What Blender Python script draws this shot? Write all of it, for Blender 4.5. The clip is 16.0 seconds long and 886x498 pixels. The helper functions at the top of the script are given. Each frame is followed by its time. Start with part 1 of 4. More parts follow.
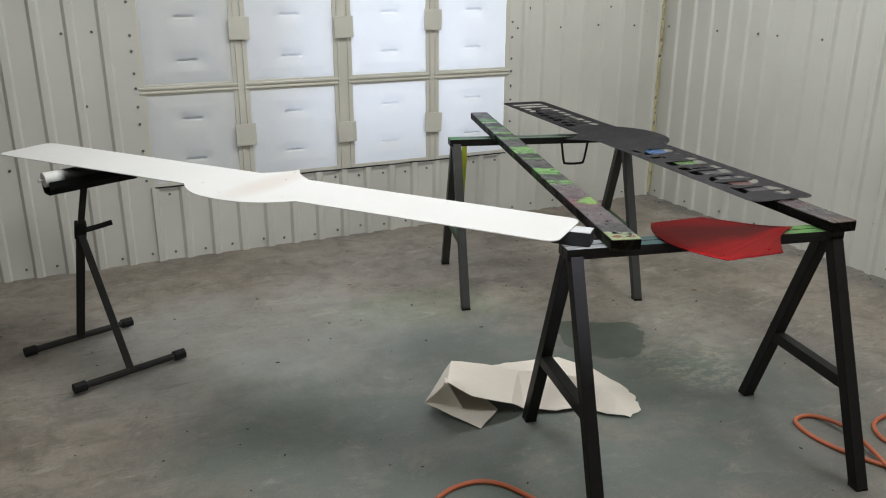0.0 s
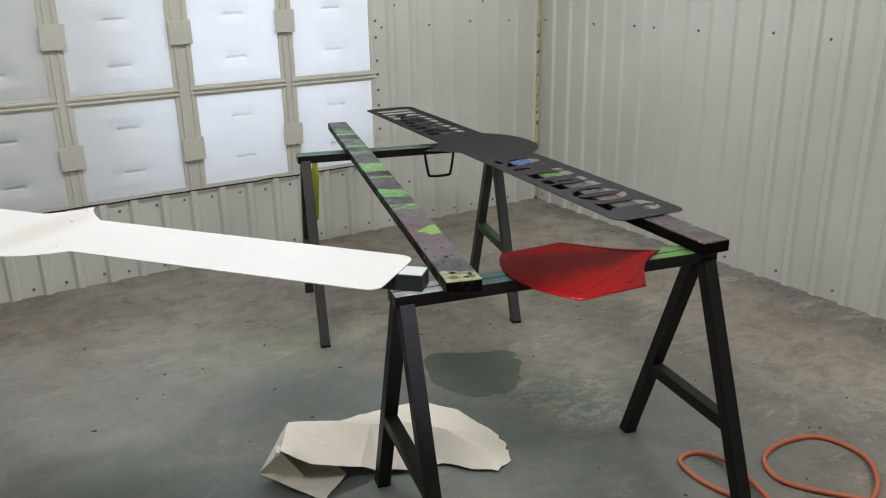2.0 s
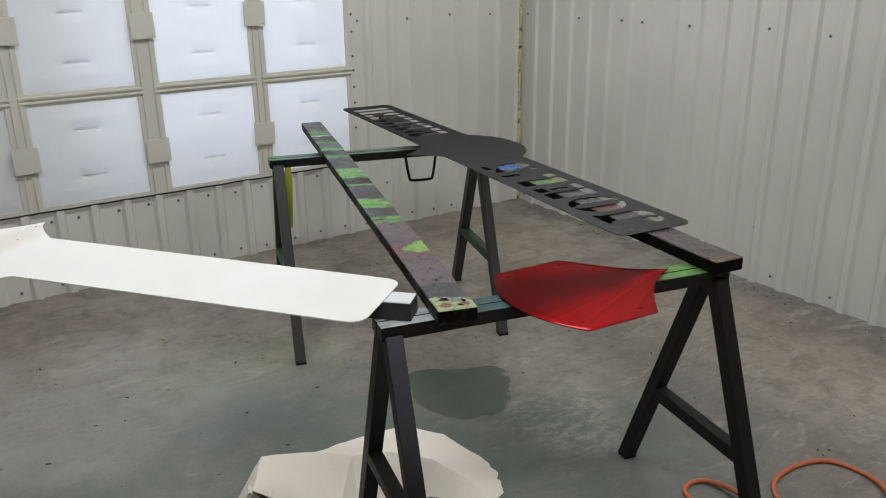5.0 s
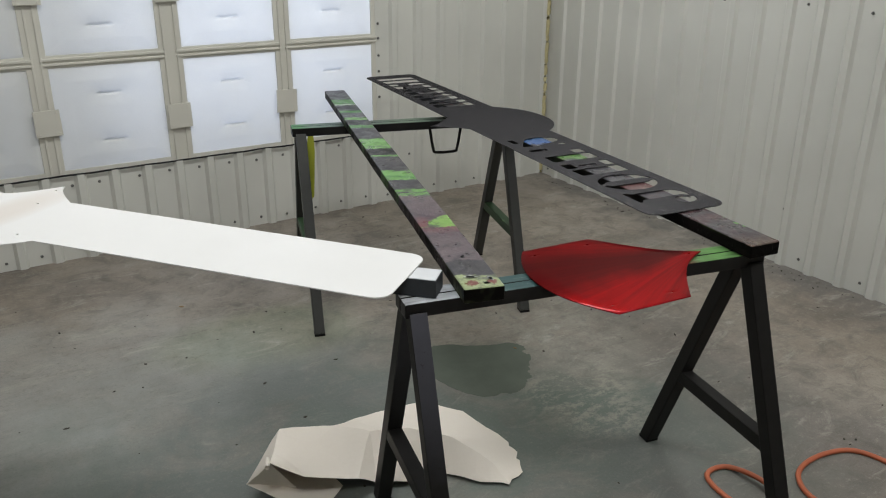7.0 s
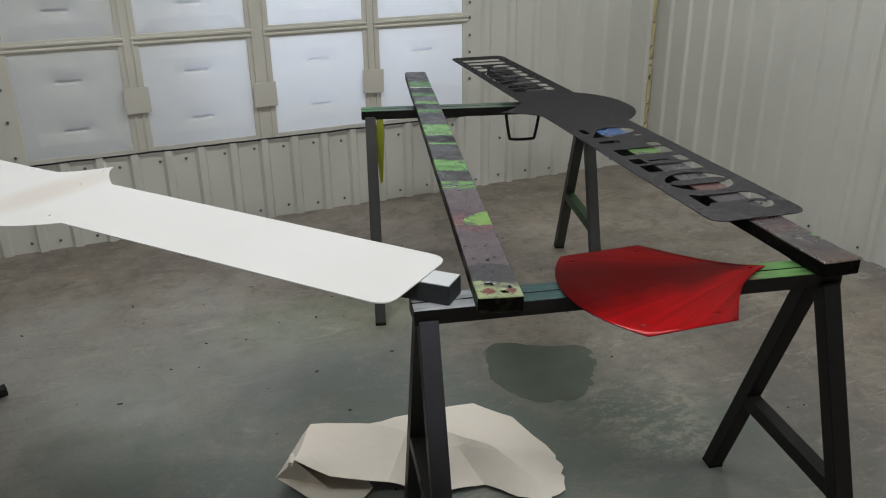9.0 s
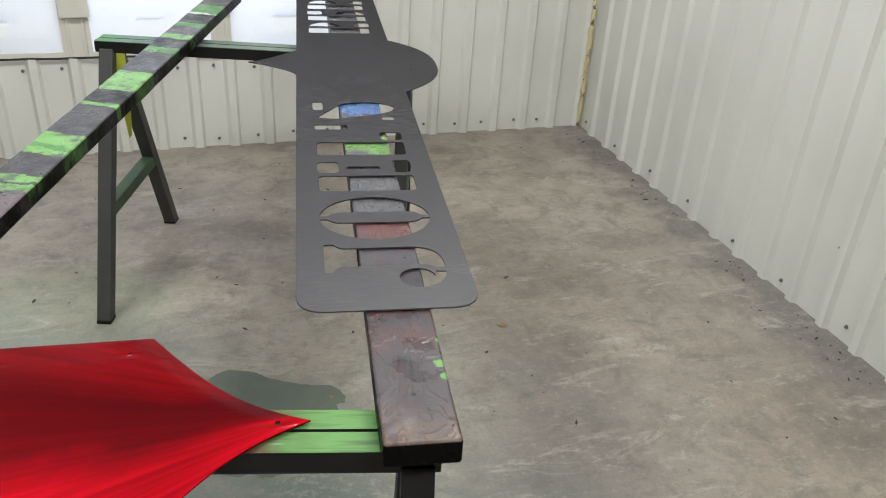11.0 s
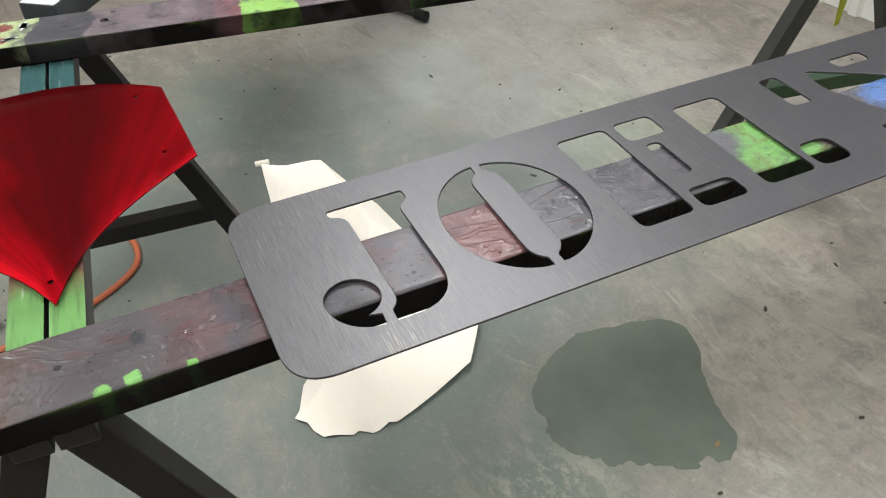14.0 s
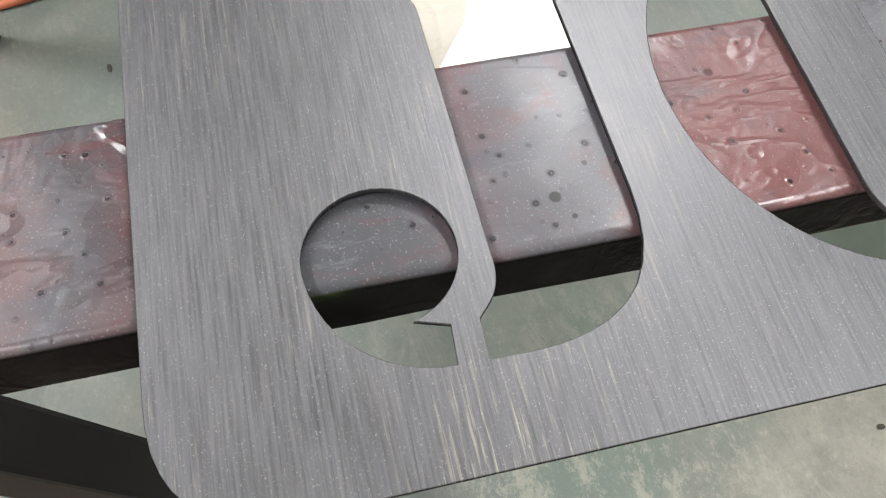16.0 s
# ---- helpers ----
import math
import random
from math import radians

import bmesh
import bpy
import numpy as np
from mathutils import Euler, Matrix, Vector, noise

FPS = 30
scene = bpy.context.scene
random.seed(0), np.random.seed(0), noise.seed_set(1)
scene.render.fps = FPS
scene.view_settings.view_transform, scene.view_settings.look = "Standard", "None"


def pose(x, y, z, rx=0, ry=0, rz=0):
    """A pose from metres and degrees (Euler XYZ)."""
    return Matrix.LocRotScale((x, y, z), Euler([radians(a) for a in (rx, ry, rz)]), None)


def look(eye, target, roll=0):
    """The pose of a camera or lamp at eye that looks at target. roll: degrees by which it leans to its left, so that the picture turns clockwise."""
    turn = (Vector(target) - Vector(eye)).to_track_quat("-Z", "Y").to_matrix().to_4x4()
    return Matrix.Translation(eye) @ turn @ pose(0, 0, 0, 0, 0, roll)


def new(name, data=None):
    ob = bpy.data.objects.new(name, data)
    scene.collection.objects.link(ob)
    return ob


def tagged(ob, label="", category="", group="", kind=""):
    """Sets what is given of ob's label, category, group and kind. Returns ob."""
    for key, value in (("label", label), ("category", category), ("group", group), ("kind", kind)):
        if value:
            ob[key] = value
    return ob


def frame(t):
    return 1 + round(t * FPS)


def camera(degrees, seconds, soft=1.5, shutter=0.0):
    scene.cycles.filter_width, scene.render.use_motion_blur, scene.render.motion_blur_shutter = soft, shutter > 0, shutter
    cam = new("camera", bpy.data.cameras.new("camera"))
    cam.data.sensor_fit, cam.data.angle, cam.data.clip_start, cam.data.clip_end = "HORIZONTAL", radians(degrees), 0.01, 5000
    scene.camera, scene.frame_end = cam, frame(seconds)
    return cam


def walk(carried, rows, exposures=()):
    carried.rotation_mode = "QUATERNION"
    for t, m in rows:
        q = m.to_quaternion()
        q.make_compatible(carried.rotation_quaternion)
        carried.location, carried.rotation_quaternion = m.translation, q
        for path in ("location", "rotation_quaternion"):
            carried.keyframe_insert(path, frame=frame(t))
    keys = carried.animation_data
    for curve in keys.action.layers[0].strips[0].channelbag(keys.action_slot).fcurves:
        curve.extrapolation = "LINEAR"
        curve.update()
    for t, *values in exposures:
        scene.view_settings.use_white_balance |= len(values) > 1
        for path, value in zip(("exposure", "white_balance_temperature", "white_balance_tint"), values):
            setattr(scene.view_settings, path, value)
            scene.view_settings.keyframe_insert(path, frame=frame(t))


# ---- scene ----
cam = camera(57.2, 16.0, soft=1.1)
PATH = [
    (0, (0.269, 0.201, 1.643), (1.093, 1.906, 0.998), 0.2),
    (0.5, (0.309, 0.241, 1.646), (1.259, 1.878, 0.998), -0.8),
    (1, (0.418, 0.274, 1.638), (1.391, 1.9, 0.998), -1.8),
    (1.5, (0.619, 0.329, 1.633), (1.602, 1.947, 0.987), -1.2),
    (2, (0.748, 0.465, 1.63), (1.74, 2.073, 0.976), -1.1),
    (2.5, (0.818, 0.625, 1.642), (1.836, 2.225, 1.008), -1.2),
    (3, (0.838, 0.663, 1.646), (1.872, 2.252, 1.009), -1.2),
    (3.5, (0.836, 0.674, 1.646), (1.881, 2.254, 1.004), -0.9),
    (4, (0.832, 0.681, 1.644), (1.881, 2.256, 0.997), -1.0),
    (6.5, (0.849, 0.716, 1.618), (1.88, 2.267, 0.888), -0.3),
    (7, (0.848, 0.745, 1.623), (1.843, 2.314, 0.883), 0.3),
    (7.5, (0.778, 0.766, 1.644), (1.448, 2.495, 0.895), -1.2),
    (8, (0.745, 0.777, 1.65), (1.169, 2.578, 0.89), -2.5),
    (8.5, (0.835, 0.787, 1.632), (1.35, 2.557, 0.858), -1.7),
    (9, (1.135, 0.776, 1.613), (1.851, 2.469, 0.826), -0.7),
    (9.5, (1.481, 0.809, 1.589), (2.359, 2.405, 0.763), -0.0),
    (9.7, (1.626, 0.874, 1.563), (2.51, 2.451, 0.71), 0.0),
    (11.8, (2.784, 1.471, 1.502), (2.813, 3.196, 0.485), 3.5),
    (12, (2.888, 1.530, 1.481), (2.741, 3.241, 0.456), 2.7),
    (12.5, (3.104, 1.691, 1.496), (2.501, 3.260, 0.413), 1.0),
    (13, (3.138, 1.893, 1.456), (2.317, 3.297, 0.292), 1.5),
    (13.5, (3.259, 2.019, 1.455), (2.121, 3.091, 0.208), -0.4),
    (14, (3.251, 2.087, 1.432), (1.965, 2.887, 0.126), -1.9),
    (14.5, (3.080, 2.189, 1.326), (1.849, 2.841, -0.109), -0.0),
    (15, (2.945, 2.254, 1.195), (1.870, 2.821, -0.393), 3.4),
    (15.5, (2.888, 2.273, 1.140), (1.911, 2.787, -0.528), 6.4),
    (16, (2.839, 2.285, 1.132), (1.984, 2.658, -0.637), 3.1),
]
walk(cam, [(t, look(eye, target, roll)) for t, eye, target, roll in PATH],
     exposures=[(0.0, 0.08), (2.0, 0.05), (3.0, -0.10), (3.5, -0.12), (6.5, 0.0), (7.5, -0.18), (8.0, -0.24), (9.0, -0.28), (9.5, 0.02), (12.0, 0.78), (13.0, 0.74), (14.0, 0.92), (15.0, 0.96), (16.0, 1.20)])

# ---- light: daylight behind the filter bank, fluorescent fixtures under the ceiling ----
world = bpy.data.worlds.new("world")
scene.world = world
world.use_nodes = True
sky = world.node_tree.nodes.new("ShaderNodeTexSky")
sky.sky_type, sky.sun_disc, sky.sun_elevation, sky.sun_rotation = "NISHITA", False, radians(40), radians(200)
world.node_tree.links.new(sky.outputs[0], world.node_tree.nodes["Background"].inputs[0])
world.node_tree.nodes["Background"].inputs[1].default_value = 0.08


def area_lamp(name, m, sx, sy, watts, colour):
    data = bpy.data.lights.new(name, "AREA")
    data.shape, data.size, data.size_y, data.energy, data.color = "RECTANGLE", sx, sy, watts, colour
    ob = new(name, data)
    ob.matrix_world = m
    return ob


CEIL = 3.1
FIXTURES = [(0.9, 1.0), (1.2, 3.4), (3.4, 0.8), (3.4, 3.6)]
POWER = [34, 34, 36, 26]
for (fx, fy), watts in zip(FIXTURES, POWER):
    area_lamp("tube_light", pose(fx, fy, CEIL - 0.13), 1.2, 0.22, watts, (0.975, 1.0, 1.01))
area_lamp("daylight", pose(2.42, 5.48, 1.70, -90, 0, 0), 1.6, 2.3, 27, (0.71, 0.81, 1.0))

# ---- materials ----


class Nodes:
    """A small helper round one node material."""

    def __init__(self, name, rough=0.5, metal=0.0, colour=(0.5, 0.5, 0.5)):
        self.m = bpy.data.materials.new(name)
        self.m.use_nodes = True
        self.t = self.m.node_tree
        self.b = self.t.nodes["Principled BSDF"]
        self.b.inputs["Roughness"].default_value = rough
        self.b.inputs["Metallic"].default_value = metal
        self.b.inputs["Base Color"].default_value = (*colour, 1)
        self.where = self.add("ShaderNodeTexCoord").outputs["Object"]

    def add(self, kind):
        return self.t.nodes.new(kind)

    def put(self, value, socket):
        if hasattr(value, "links"):
            self.t.links.new(value, socket)
        else:
            socket.default_value = value

    def scaled(self, scale, at=None, turn=0.0):
        n = self.add("ShaderNodeMapping")
        n.inputs["Scale"].default_value = scale
        n.inputs["Rotation"].default_value = (0, 0, turn)
        self.put(at or self.where, n.inputs["Vector"])
        return n.outputs[0]

    def noise(self, scale, detail=4.0, rough=0.55, at=None, warp=0.0):
        n = self.add("ShaderNodeTexNoise")
        n.inputs["Scale"].default_value, n.inputs["Detail"].default_value = scale, detail
        n.inputs["Roughness"].default_value, n.inputs["Distortion"].default_value = rough, warp
        self.put(at or self.where, n.inputs["Vector"])
        return n.outputs["Fac"]

    def ramp(self, fac, stops, hard=False):
        n = self.add("ShaderNodeValToRGB")
        e = n.color_ramp.elements
        n.color_ramp.interpolation = "CONSTANT" if hard else "LINEAR"
        for k, (p, c) in enumerate(stops):
            c = (c, c, c) if isinstance(c, float) else c
            s = e[k] if k < 2 else e.new(p)
            s.position, s.color = p, (*c, 1)
        self.put(fac, n.inputs[0])
        return n.outputs[0]

    def mix(self, fac, a, b, mode="MIX"):
        n = self.add("ShaderNodeMix")
        n.data_type, n.blend_type = "RGBA", mode
        for v, s in ((fac, n.inputs[0]), (a, n.inputs[6]), (b, n.inputs[7])):
            if isinstance(v, tuple):
                v = (*v, 1)
            self.put(v, s)
        return n.outputs[2]

    def math(self, op, a, b=0.0, c=0.0):
        n = self.add("ShaderNodeMath")
        n.operation = op
        for v, s in zip((a, b, c), n.inputs):
            self.put(v, s)
        return n.outputs[0]

    def axis(self, k, at=None):
        n = self.add("ShaderNodeSeparateXYZ")
        self.put(at or self.where, n.inputs[0])
        return n.outputs[k]

    def colour(self, c):
        self.put((*c, 1) if isinstance(c, tuple) else c, self.b.inputs["Base Color"])
        return self

    def rough(self, v):
        self.put(v, self.b.inputs["Roughness"])
        return self

    def bump(self, height, strength=0.3, distance=0.002, before=None):
        n = self.add("ShaderNodeBump")
        n.inputs["Strength"].default_value, n.inputs["Distance"].default_value = strength, distance
        self.put(height, n.inputs["Height"])
        if before is not None:
            self.put(before, n.inputs["Normal"])
        self.put(n.outputs[0], self.b.inputs["Normal"])
        return n.outputs[0]


def blob(k, cx, cy, rx, ry, warp):
    """1 inside an uneven patch of floor, 0 far outside it."""
    dx = k.math("DIVIDE", k.math("SUBTRACT", k.axis(0), cx), rx)
    dy = k.math("DIVIDE", k.math("SUBTRACT", k.axis(1), cy), ry)
    d = k.math("SQRT", k.math("ADD", k.math("MULTIPLY", dx, dx), k.math("MULTIPLY", dy, dy)))
    d = k.math("ADD", d, k.math("MULTIPLY", k.math("SUBTRACT", k.noise(warp, 5), 0.5), 1.1))
    return k.ramp(d, [(0.55, 1.0), (1.05, 0.0)])


def concrete():
    k = Nodes("worn_concrete", 0.62)
    base = k.ramp(k.noise(1.3, 10, 0.7), [(0.32, (0.140, 0.116, 0.091)), (0.5, (0.235, 0.198, 0.158)), (0.68, (0.345, 0.300, 0.245))])
    base = k.mix(k.ramp(k.noise(0.7, 3), [(0.4, 0.0), (0.65, 0.6)]), base, (0.215, 0.195, 0.178))
    base = k.mix(k.ramp(k.noise(8, 9, 0.75, warp=0.6), [(0.47, 0.0), (0.66, 0.75)]), base, (0.115, 0.103, 0.088))
    # grey-green overspray that settled round the trestles
    spray = k.mix(k.ramp(k.noise(0.9, 4), [(0.4, 0.0), (0.6, 1.0)]), (0.108, 0.132, 0.108), (0.124, 0.136, 0.124))
    spray = k.mix(k.ramp(k.noise(2.6, 7, 0.7), [(0.45, 0.0), (0.7, 0.5)]), spray, (0.094, 0.112, 0.100))
    mask = k.math("MAXIMUM", blob(k, 1.55, 2.75, 1.35, 1.15, 1.7), blob(k, 2.35, 2.35, 1.0, 0.8, 2.2))
    wear = k.ramp(k.noise(2.4, 9, 0.72, warp=0.6), [(0.50, 1.0), (0.64, 0.55)])
    cover = k.math("MULTIPLY", k.math("MULTIPLY", mask, wear), 0.96)
    free = k.math("SUBTRACT", 1.0, k.math("MULTIPLY", cover, 0.78))
    both = k.mix(cover, base, spray)
    # paler primer dust and window sheen painted in beyond the boards, bare mottled concrete beside the stain
    dust_sheen = k.math("MULTIPLY", blob(k, 0.95, 3.75, 1.1, 0.8, 1.9), k.ramp(k.noise(3.1, 8, 0.7), [(0.36, 0.6), (0.66, 0.3)]))
    both = k.mix(dust_sheen, both, (0.33, 0.33, 0.315))
    # three uneven darker patches, one to the left and two to the right
    dark_patches = k.math("MULTIPLY", k.math("MAXIMUM", blob(k, 0.5, 2.05, 0.75, 0.65, 2.1), k.math("MAXIMUM", blob(k, 2.95, 2.05, 0.75, 0.55, 2.3), blob(k, 3.15, 2.95, 0.65, 0.6, 2.0))), k.ramp(k.noise(2.7, 6, 0.65), [(0.36, 0.5), (0.64, 0.25)]))
    both = k.mix(dark_patches, both, (0.098, 0.090, 0.078))
    bare = k.math("MULTIPLY", blob(k, 2.95, 3.15, 0.36, 0.62, 3.2), k.ramp(k.noise(9, 9, 0.75), [(0.42, 0.0), (0.56, 0.7)]))
    both = k.mix(bare, both, (0.235, 0.222, 0.185))
    crust = k.noise(17, 10, 0.82, at=k.scaled((1.0, 1.5, 1.0), turn=0.3))
    flaked = k.math("MULTIPLY", blob(k, 2.70, 2.66, 0.30, 0.30, 4.0), k.ramp(k.math("ADD", crust, k.math("MULTIPLY", k.noise(5, 5), 0.25)), [(0.60, 0.0), (0.68, 0.7)]))
    both = k.mix(flaked, both, (0.265, 0.255, 0.205))
    blots = k.add("ShaderNodeTexVoronoi")
    blots.inputs["Scale"].default_value = 15
    k.put(k.scaled((1, 0.7, 1), turn=0.4), blots.inputs["Vector"])
    spots = k.ramp(k.math("ADD", blots.outputs["Distance"], k.math("MULTIPLY", k.noise(40, 4), 0.25)), [(0.26, 0.5), (0.33, 0.0)])
    both = k.mix(k.math("MULTIPLY", spots, blob(k, 2.9, 3.45, 0.5, 0.6, 2.4)), both, (0.13, 0.125, 0.115))
    green = k.math("MULTIPLY", blob(k, 1.85, 3.75, 0.5, 0.32, 3.0), 0.22)
    both = k.mix(green, both, (0.14, 0.22, 0.10))
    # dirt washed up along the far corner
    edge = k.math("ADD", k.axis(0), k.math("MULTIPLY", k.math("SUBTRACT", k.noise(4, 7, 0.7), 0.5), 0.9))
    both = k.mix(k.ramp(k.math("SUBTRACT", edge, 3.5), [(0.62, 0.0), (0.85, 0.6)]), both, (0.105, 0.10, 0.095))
    # pale scuffs drawn out by dragging, trowel marks, fine sand grain, dark specks
    streak = k.noise(3.4, 10, 0.78, at=k.scaled((1.0, 2.6, 1.0), turn=0.5), warp=0.9)
    both = k.mix(k.math("MULTIPLY", k.ramp(streak, [(0.55, 0.0), (0.66, 0.65)]), free), both, (0.36, 0.345, 0.295))
    trowel = k.noise(7.0, 8, 0.75, at=k.scaled((0.7, 4.5, 1.0), turn=-0.35), warp=0.6)
    both = k.mix(k.math("MULTIPLY", k.ramp(trowel, [(0.56, 0.0), (0.68, 0.5)]), free), both, (0.095, 0.086, 0.073))
    both = k.mix(k.math("MULTIPLY", k.ramp(trowel, [(0.30, 0.4), (0.40, 0.0)]), free), both, (0.34, 0.315, 0.27))
    grit = k.noise(34, 7, 0.85)
    both = k.mix(k.math("MULTIPLY", k.ramp(grit, [(0.55, 0.0), (0.66, 0.55)]), free), both, (0.10, 0.088, 0.072))
    both = k.mix(k.math("MULTIPLY", k.ramp(grit, [(0.34, 0.5), (0.45, 0.0)]), free), both, (0.36, 0.325, 0.27))
    grain = k.noise(110, 4, 0.75)
    both = k.mix(k.ramp(grain, [(0.54, 0.0), (0.74, 0.4)]), both, (0.08, 0.077, 0.07))
    both = k.mix(k.ramp(grain, [(0.26, 0.3), (0.42, 0.0)]), both, (0.36, 0.345, 0.315))
    k.colour(both).rough(k.ramp(k.noise(4, 5), [(0.3, 0.45), (0.7, 0.75)]))
    k.bump(k.math("ADD", k.noise(60, 6, 0.7), k.math("MULTIPLY", k.noise(9, 6, 0.7), 2.0)), 0.35, 0.002)
    return k.m


def puddle_paint():
    k = Nodes("wet_stain", 0.6)
    k.b.inputs["Specular IOR Level"].default_value = 0.3
    k.colour(k.mix(k.ramp(k.noise(5, 6, 0.65), [(0.35, 0.0), (0.65, 1.0)]), (0.080, 0.094, 0.073), (0.104, 0.118, 0.094)))
    k.rough(k.ramp(k.noise(6, 4), [(0.3, 0.5), (0.7, 0.7)]))
    return k.m


def wall_paint(name="painted_sheet_metal", tone=(0.60, 0.595, 0.545)):
    k = Nodes(name, 0.42)
    dark = tuple(c * 0.90 for c in tone)
    c = k.mix(k.ramp(k.noise(1.6, 5), [(0.35, 0.0), (0.7, 1.0)]), tone, dark)
    c = k.mix(k.ramp(k.noise(14, 5, 0.7, at=k.scaled((3, 3, 0.35))), [(0.62, 0.0), (0.8, 0.35)]), c, tuple(c * 0.75 for c in tone))
    k.colour(c).rough(k.ramp(k.noise(8, 3), [(0.3, 0.35), (0.7, 0.55)]))
    k.bump(k.noise(30, 3), 0.06, 0.002)
    return k.m


def plain(name, colour, rough=0.6, metal=0.0, grain=40.0, vary=0.25, bump=0.1, spec=0.5):
    k = Nodes(name, rough, metal)
    k.b.inputs["Specular IOR Level"].default_value = spec
    low = tuple(c * (1 - vary) for c in colour)
    c = k.mix(k.noise(grain, 5, 0.65), low, colour)
    c = k.mix(k.ramp(k.noise(grain * 0.12, 4), [(0.35, 0.0), (0.75, 0.7)]), c, low)
    k.colour(c)
    if bump:
        k.bump(k.noise(grain * 3, 4), bump, 0.001)
    return k.m


def filter_cloth():
    k = Nodes("filter_cloth", 0.95)
    out = k.t.nodes["Material Output"]
    fibres = k.noise(90, 5, 0.7, at=k.scaled((1, 1, 3)))
    clump = k.noise(6, 5, 0.6)
    c = k.mix(fibres, (0.80, 0.79, 0.755), (0.87, 0.86, 0.825))
    k.colour(c)
    n = k.bump(k.math("ADD", fibres, clump), 0.35, 0.004)
    tr = k.add("ShaderNodeBsdfTranslucent")
    k.put(k.mix(clump, (0.72, 0.72, 0.74), (0.9, 0.9, 0.92)), tr.inputs["Color"])
    k.put(n, tr.inputs["Normal"])
    mx = k.add("ShaderNodeMixShader")
    mx.inputs[0].default_value = 0.32
    k.t.links.new(k.b.outputs[0], mx.inputs[1])
    k.t.links.new(tr.outputs[0], mx.inputs[2])
    k.t.links.new(mx.outputs[0], out.inputs[0])
    return k.m


def brushed_steel():
    """Dark plate, brushed across its width, with a few brighter rubbed streaks."""
    k = Nodes("dark_brushed_steel", 0.40, 0.92)
    fine = k.noise(1.0, 3, 0.6, at=k.scaled((30, 900, 1), turn=0.12))
    wide = k.noise(1.0, 4, 0.65, at=k.scaled((26.0, 520, 1), turn=0.14))
    c = k.ramp(fine, [(0.28, (0.080, 0.077, 0.080)), (0.72, (0.142, 0.138, 0.143))])
    c = k.mix(k.ramp(k.noise(2.2, 4), [(0.35, 0.0), (0.7, 0.4)]), c, (0.122, 0.119, 0.130))
    # most rubbed at one corner of the near blade
    span = k.math("ADD", k.math("MULTIPLY", k.axis(1), 2.2), k.math("MULTIPLY", k.axis(0), -2.2))
    worn = k.ramp(k.math("ADD", span, k.math("MULTIPLY", k.noise(6, 4), 0.4)), [(0.05, 0.5), (0.55, 0.0)])
    rub = k.math("MULTIPLY", k.ramp(wide, [(0.54, 0.0), (0.66, 1.0)]), k.ramp(k.noise(7, 5), [(0.44, 0.08), (0.62, 0.85)]))
    c = k.mix(k.math("MULTIPLY", rub, k.math("ADD", worn, 0.30)), c, (0.36, 0.32, 0.26))
    speck = k.noise(1500, 1, 0.5)
    c = k.mix(k.ramp(speck, [(0.64, 0.0), (0.78, 0.32)]), c, (0.40, 0.385, 0.37))
    k.colour(c).rough(k.ramp(fine, [(0.3, 0.40), (0.7, 0.54)]))
    k.b.inputs["Specular Tint"].default_value = (0.12, 0.12, 0.12, 1)
    k.bump(fine, 0.12, 0.0006)
    return k.m


def candy_red():
    """Deep red lacquer, brushed in a fan that spreads from the spike, with a dark reflection painted in."""
    k = Nodes("candy_red", 0.42, 0.7)
    dx, dy = k.math("SUBTRACT", k.axis(0), 0.52), k.math("SUBTRACT", k.axis(1), 0.02)
    a = k.math("ARCTAN2", dy, k.math("MULTIPLY", dx, -1.0))
    j = k.add("ShaderNodeCombineXYZ")
    k.put(k.math("MULTIPLY", a, 16.0), j.inputs[0])
    k.put(k.math("MULTIPLY", k.axis(0), 2.0), j.inputs[1])
    streak = k.noise(1.0, 6, 0.65, at=j.outputs[0])
    c = k.ramp(streak, [(0.25, (0.13, 0.001, 0.003)), (0.5, (0.26, 0.002, 0.006)), (0.75, (0.40, 0.003, 0.010))])
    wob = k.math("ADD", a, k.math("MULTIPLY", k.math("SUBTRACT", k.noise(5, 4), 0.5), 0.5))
    # sector that mirrors dark surroundings, put into the base colour
    dark_reflection = k.ramp(k.math("ADD", wob, 0.5), [(0.22, 0.0), (0.42, 0.78), (0.68, 0.84), (0.92, 0.35)])
    k.colour(k.mix(dark_reflection, c, (0.045, 0.002, 0.003)))
    k.b.inputs["Specular IOR Level"].default_value = 0.1
    k.b.inputs["Specular Tint"].default_value = (0.35, 0.01, 0.02, 1)
    k.b.inputs["Coat Weight"].default_value, k.b.inputs["Coat Roughness"].default_value = 0.14, 0.04
    k.bump(k.noise(3, 2), 0.06, 0.01)
    return k.m


GREEN, LIME, BLACK = (0.07, 0.20, 0.05), (0.14, 0.30, 0.085), (0.005, 0.0045, 0.004)
SLATE, PLUM = (0.046, 0.043, 0.048), (0.115, 0.088, 0.096)


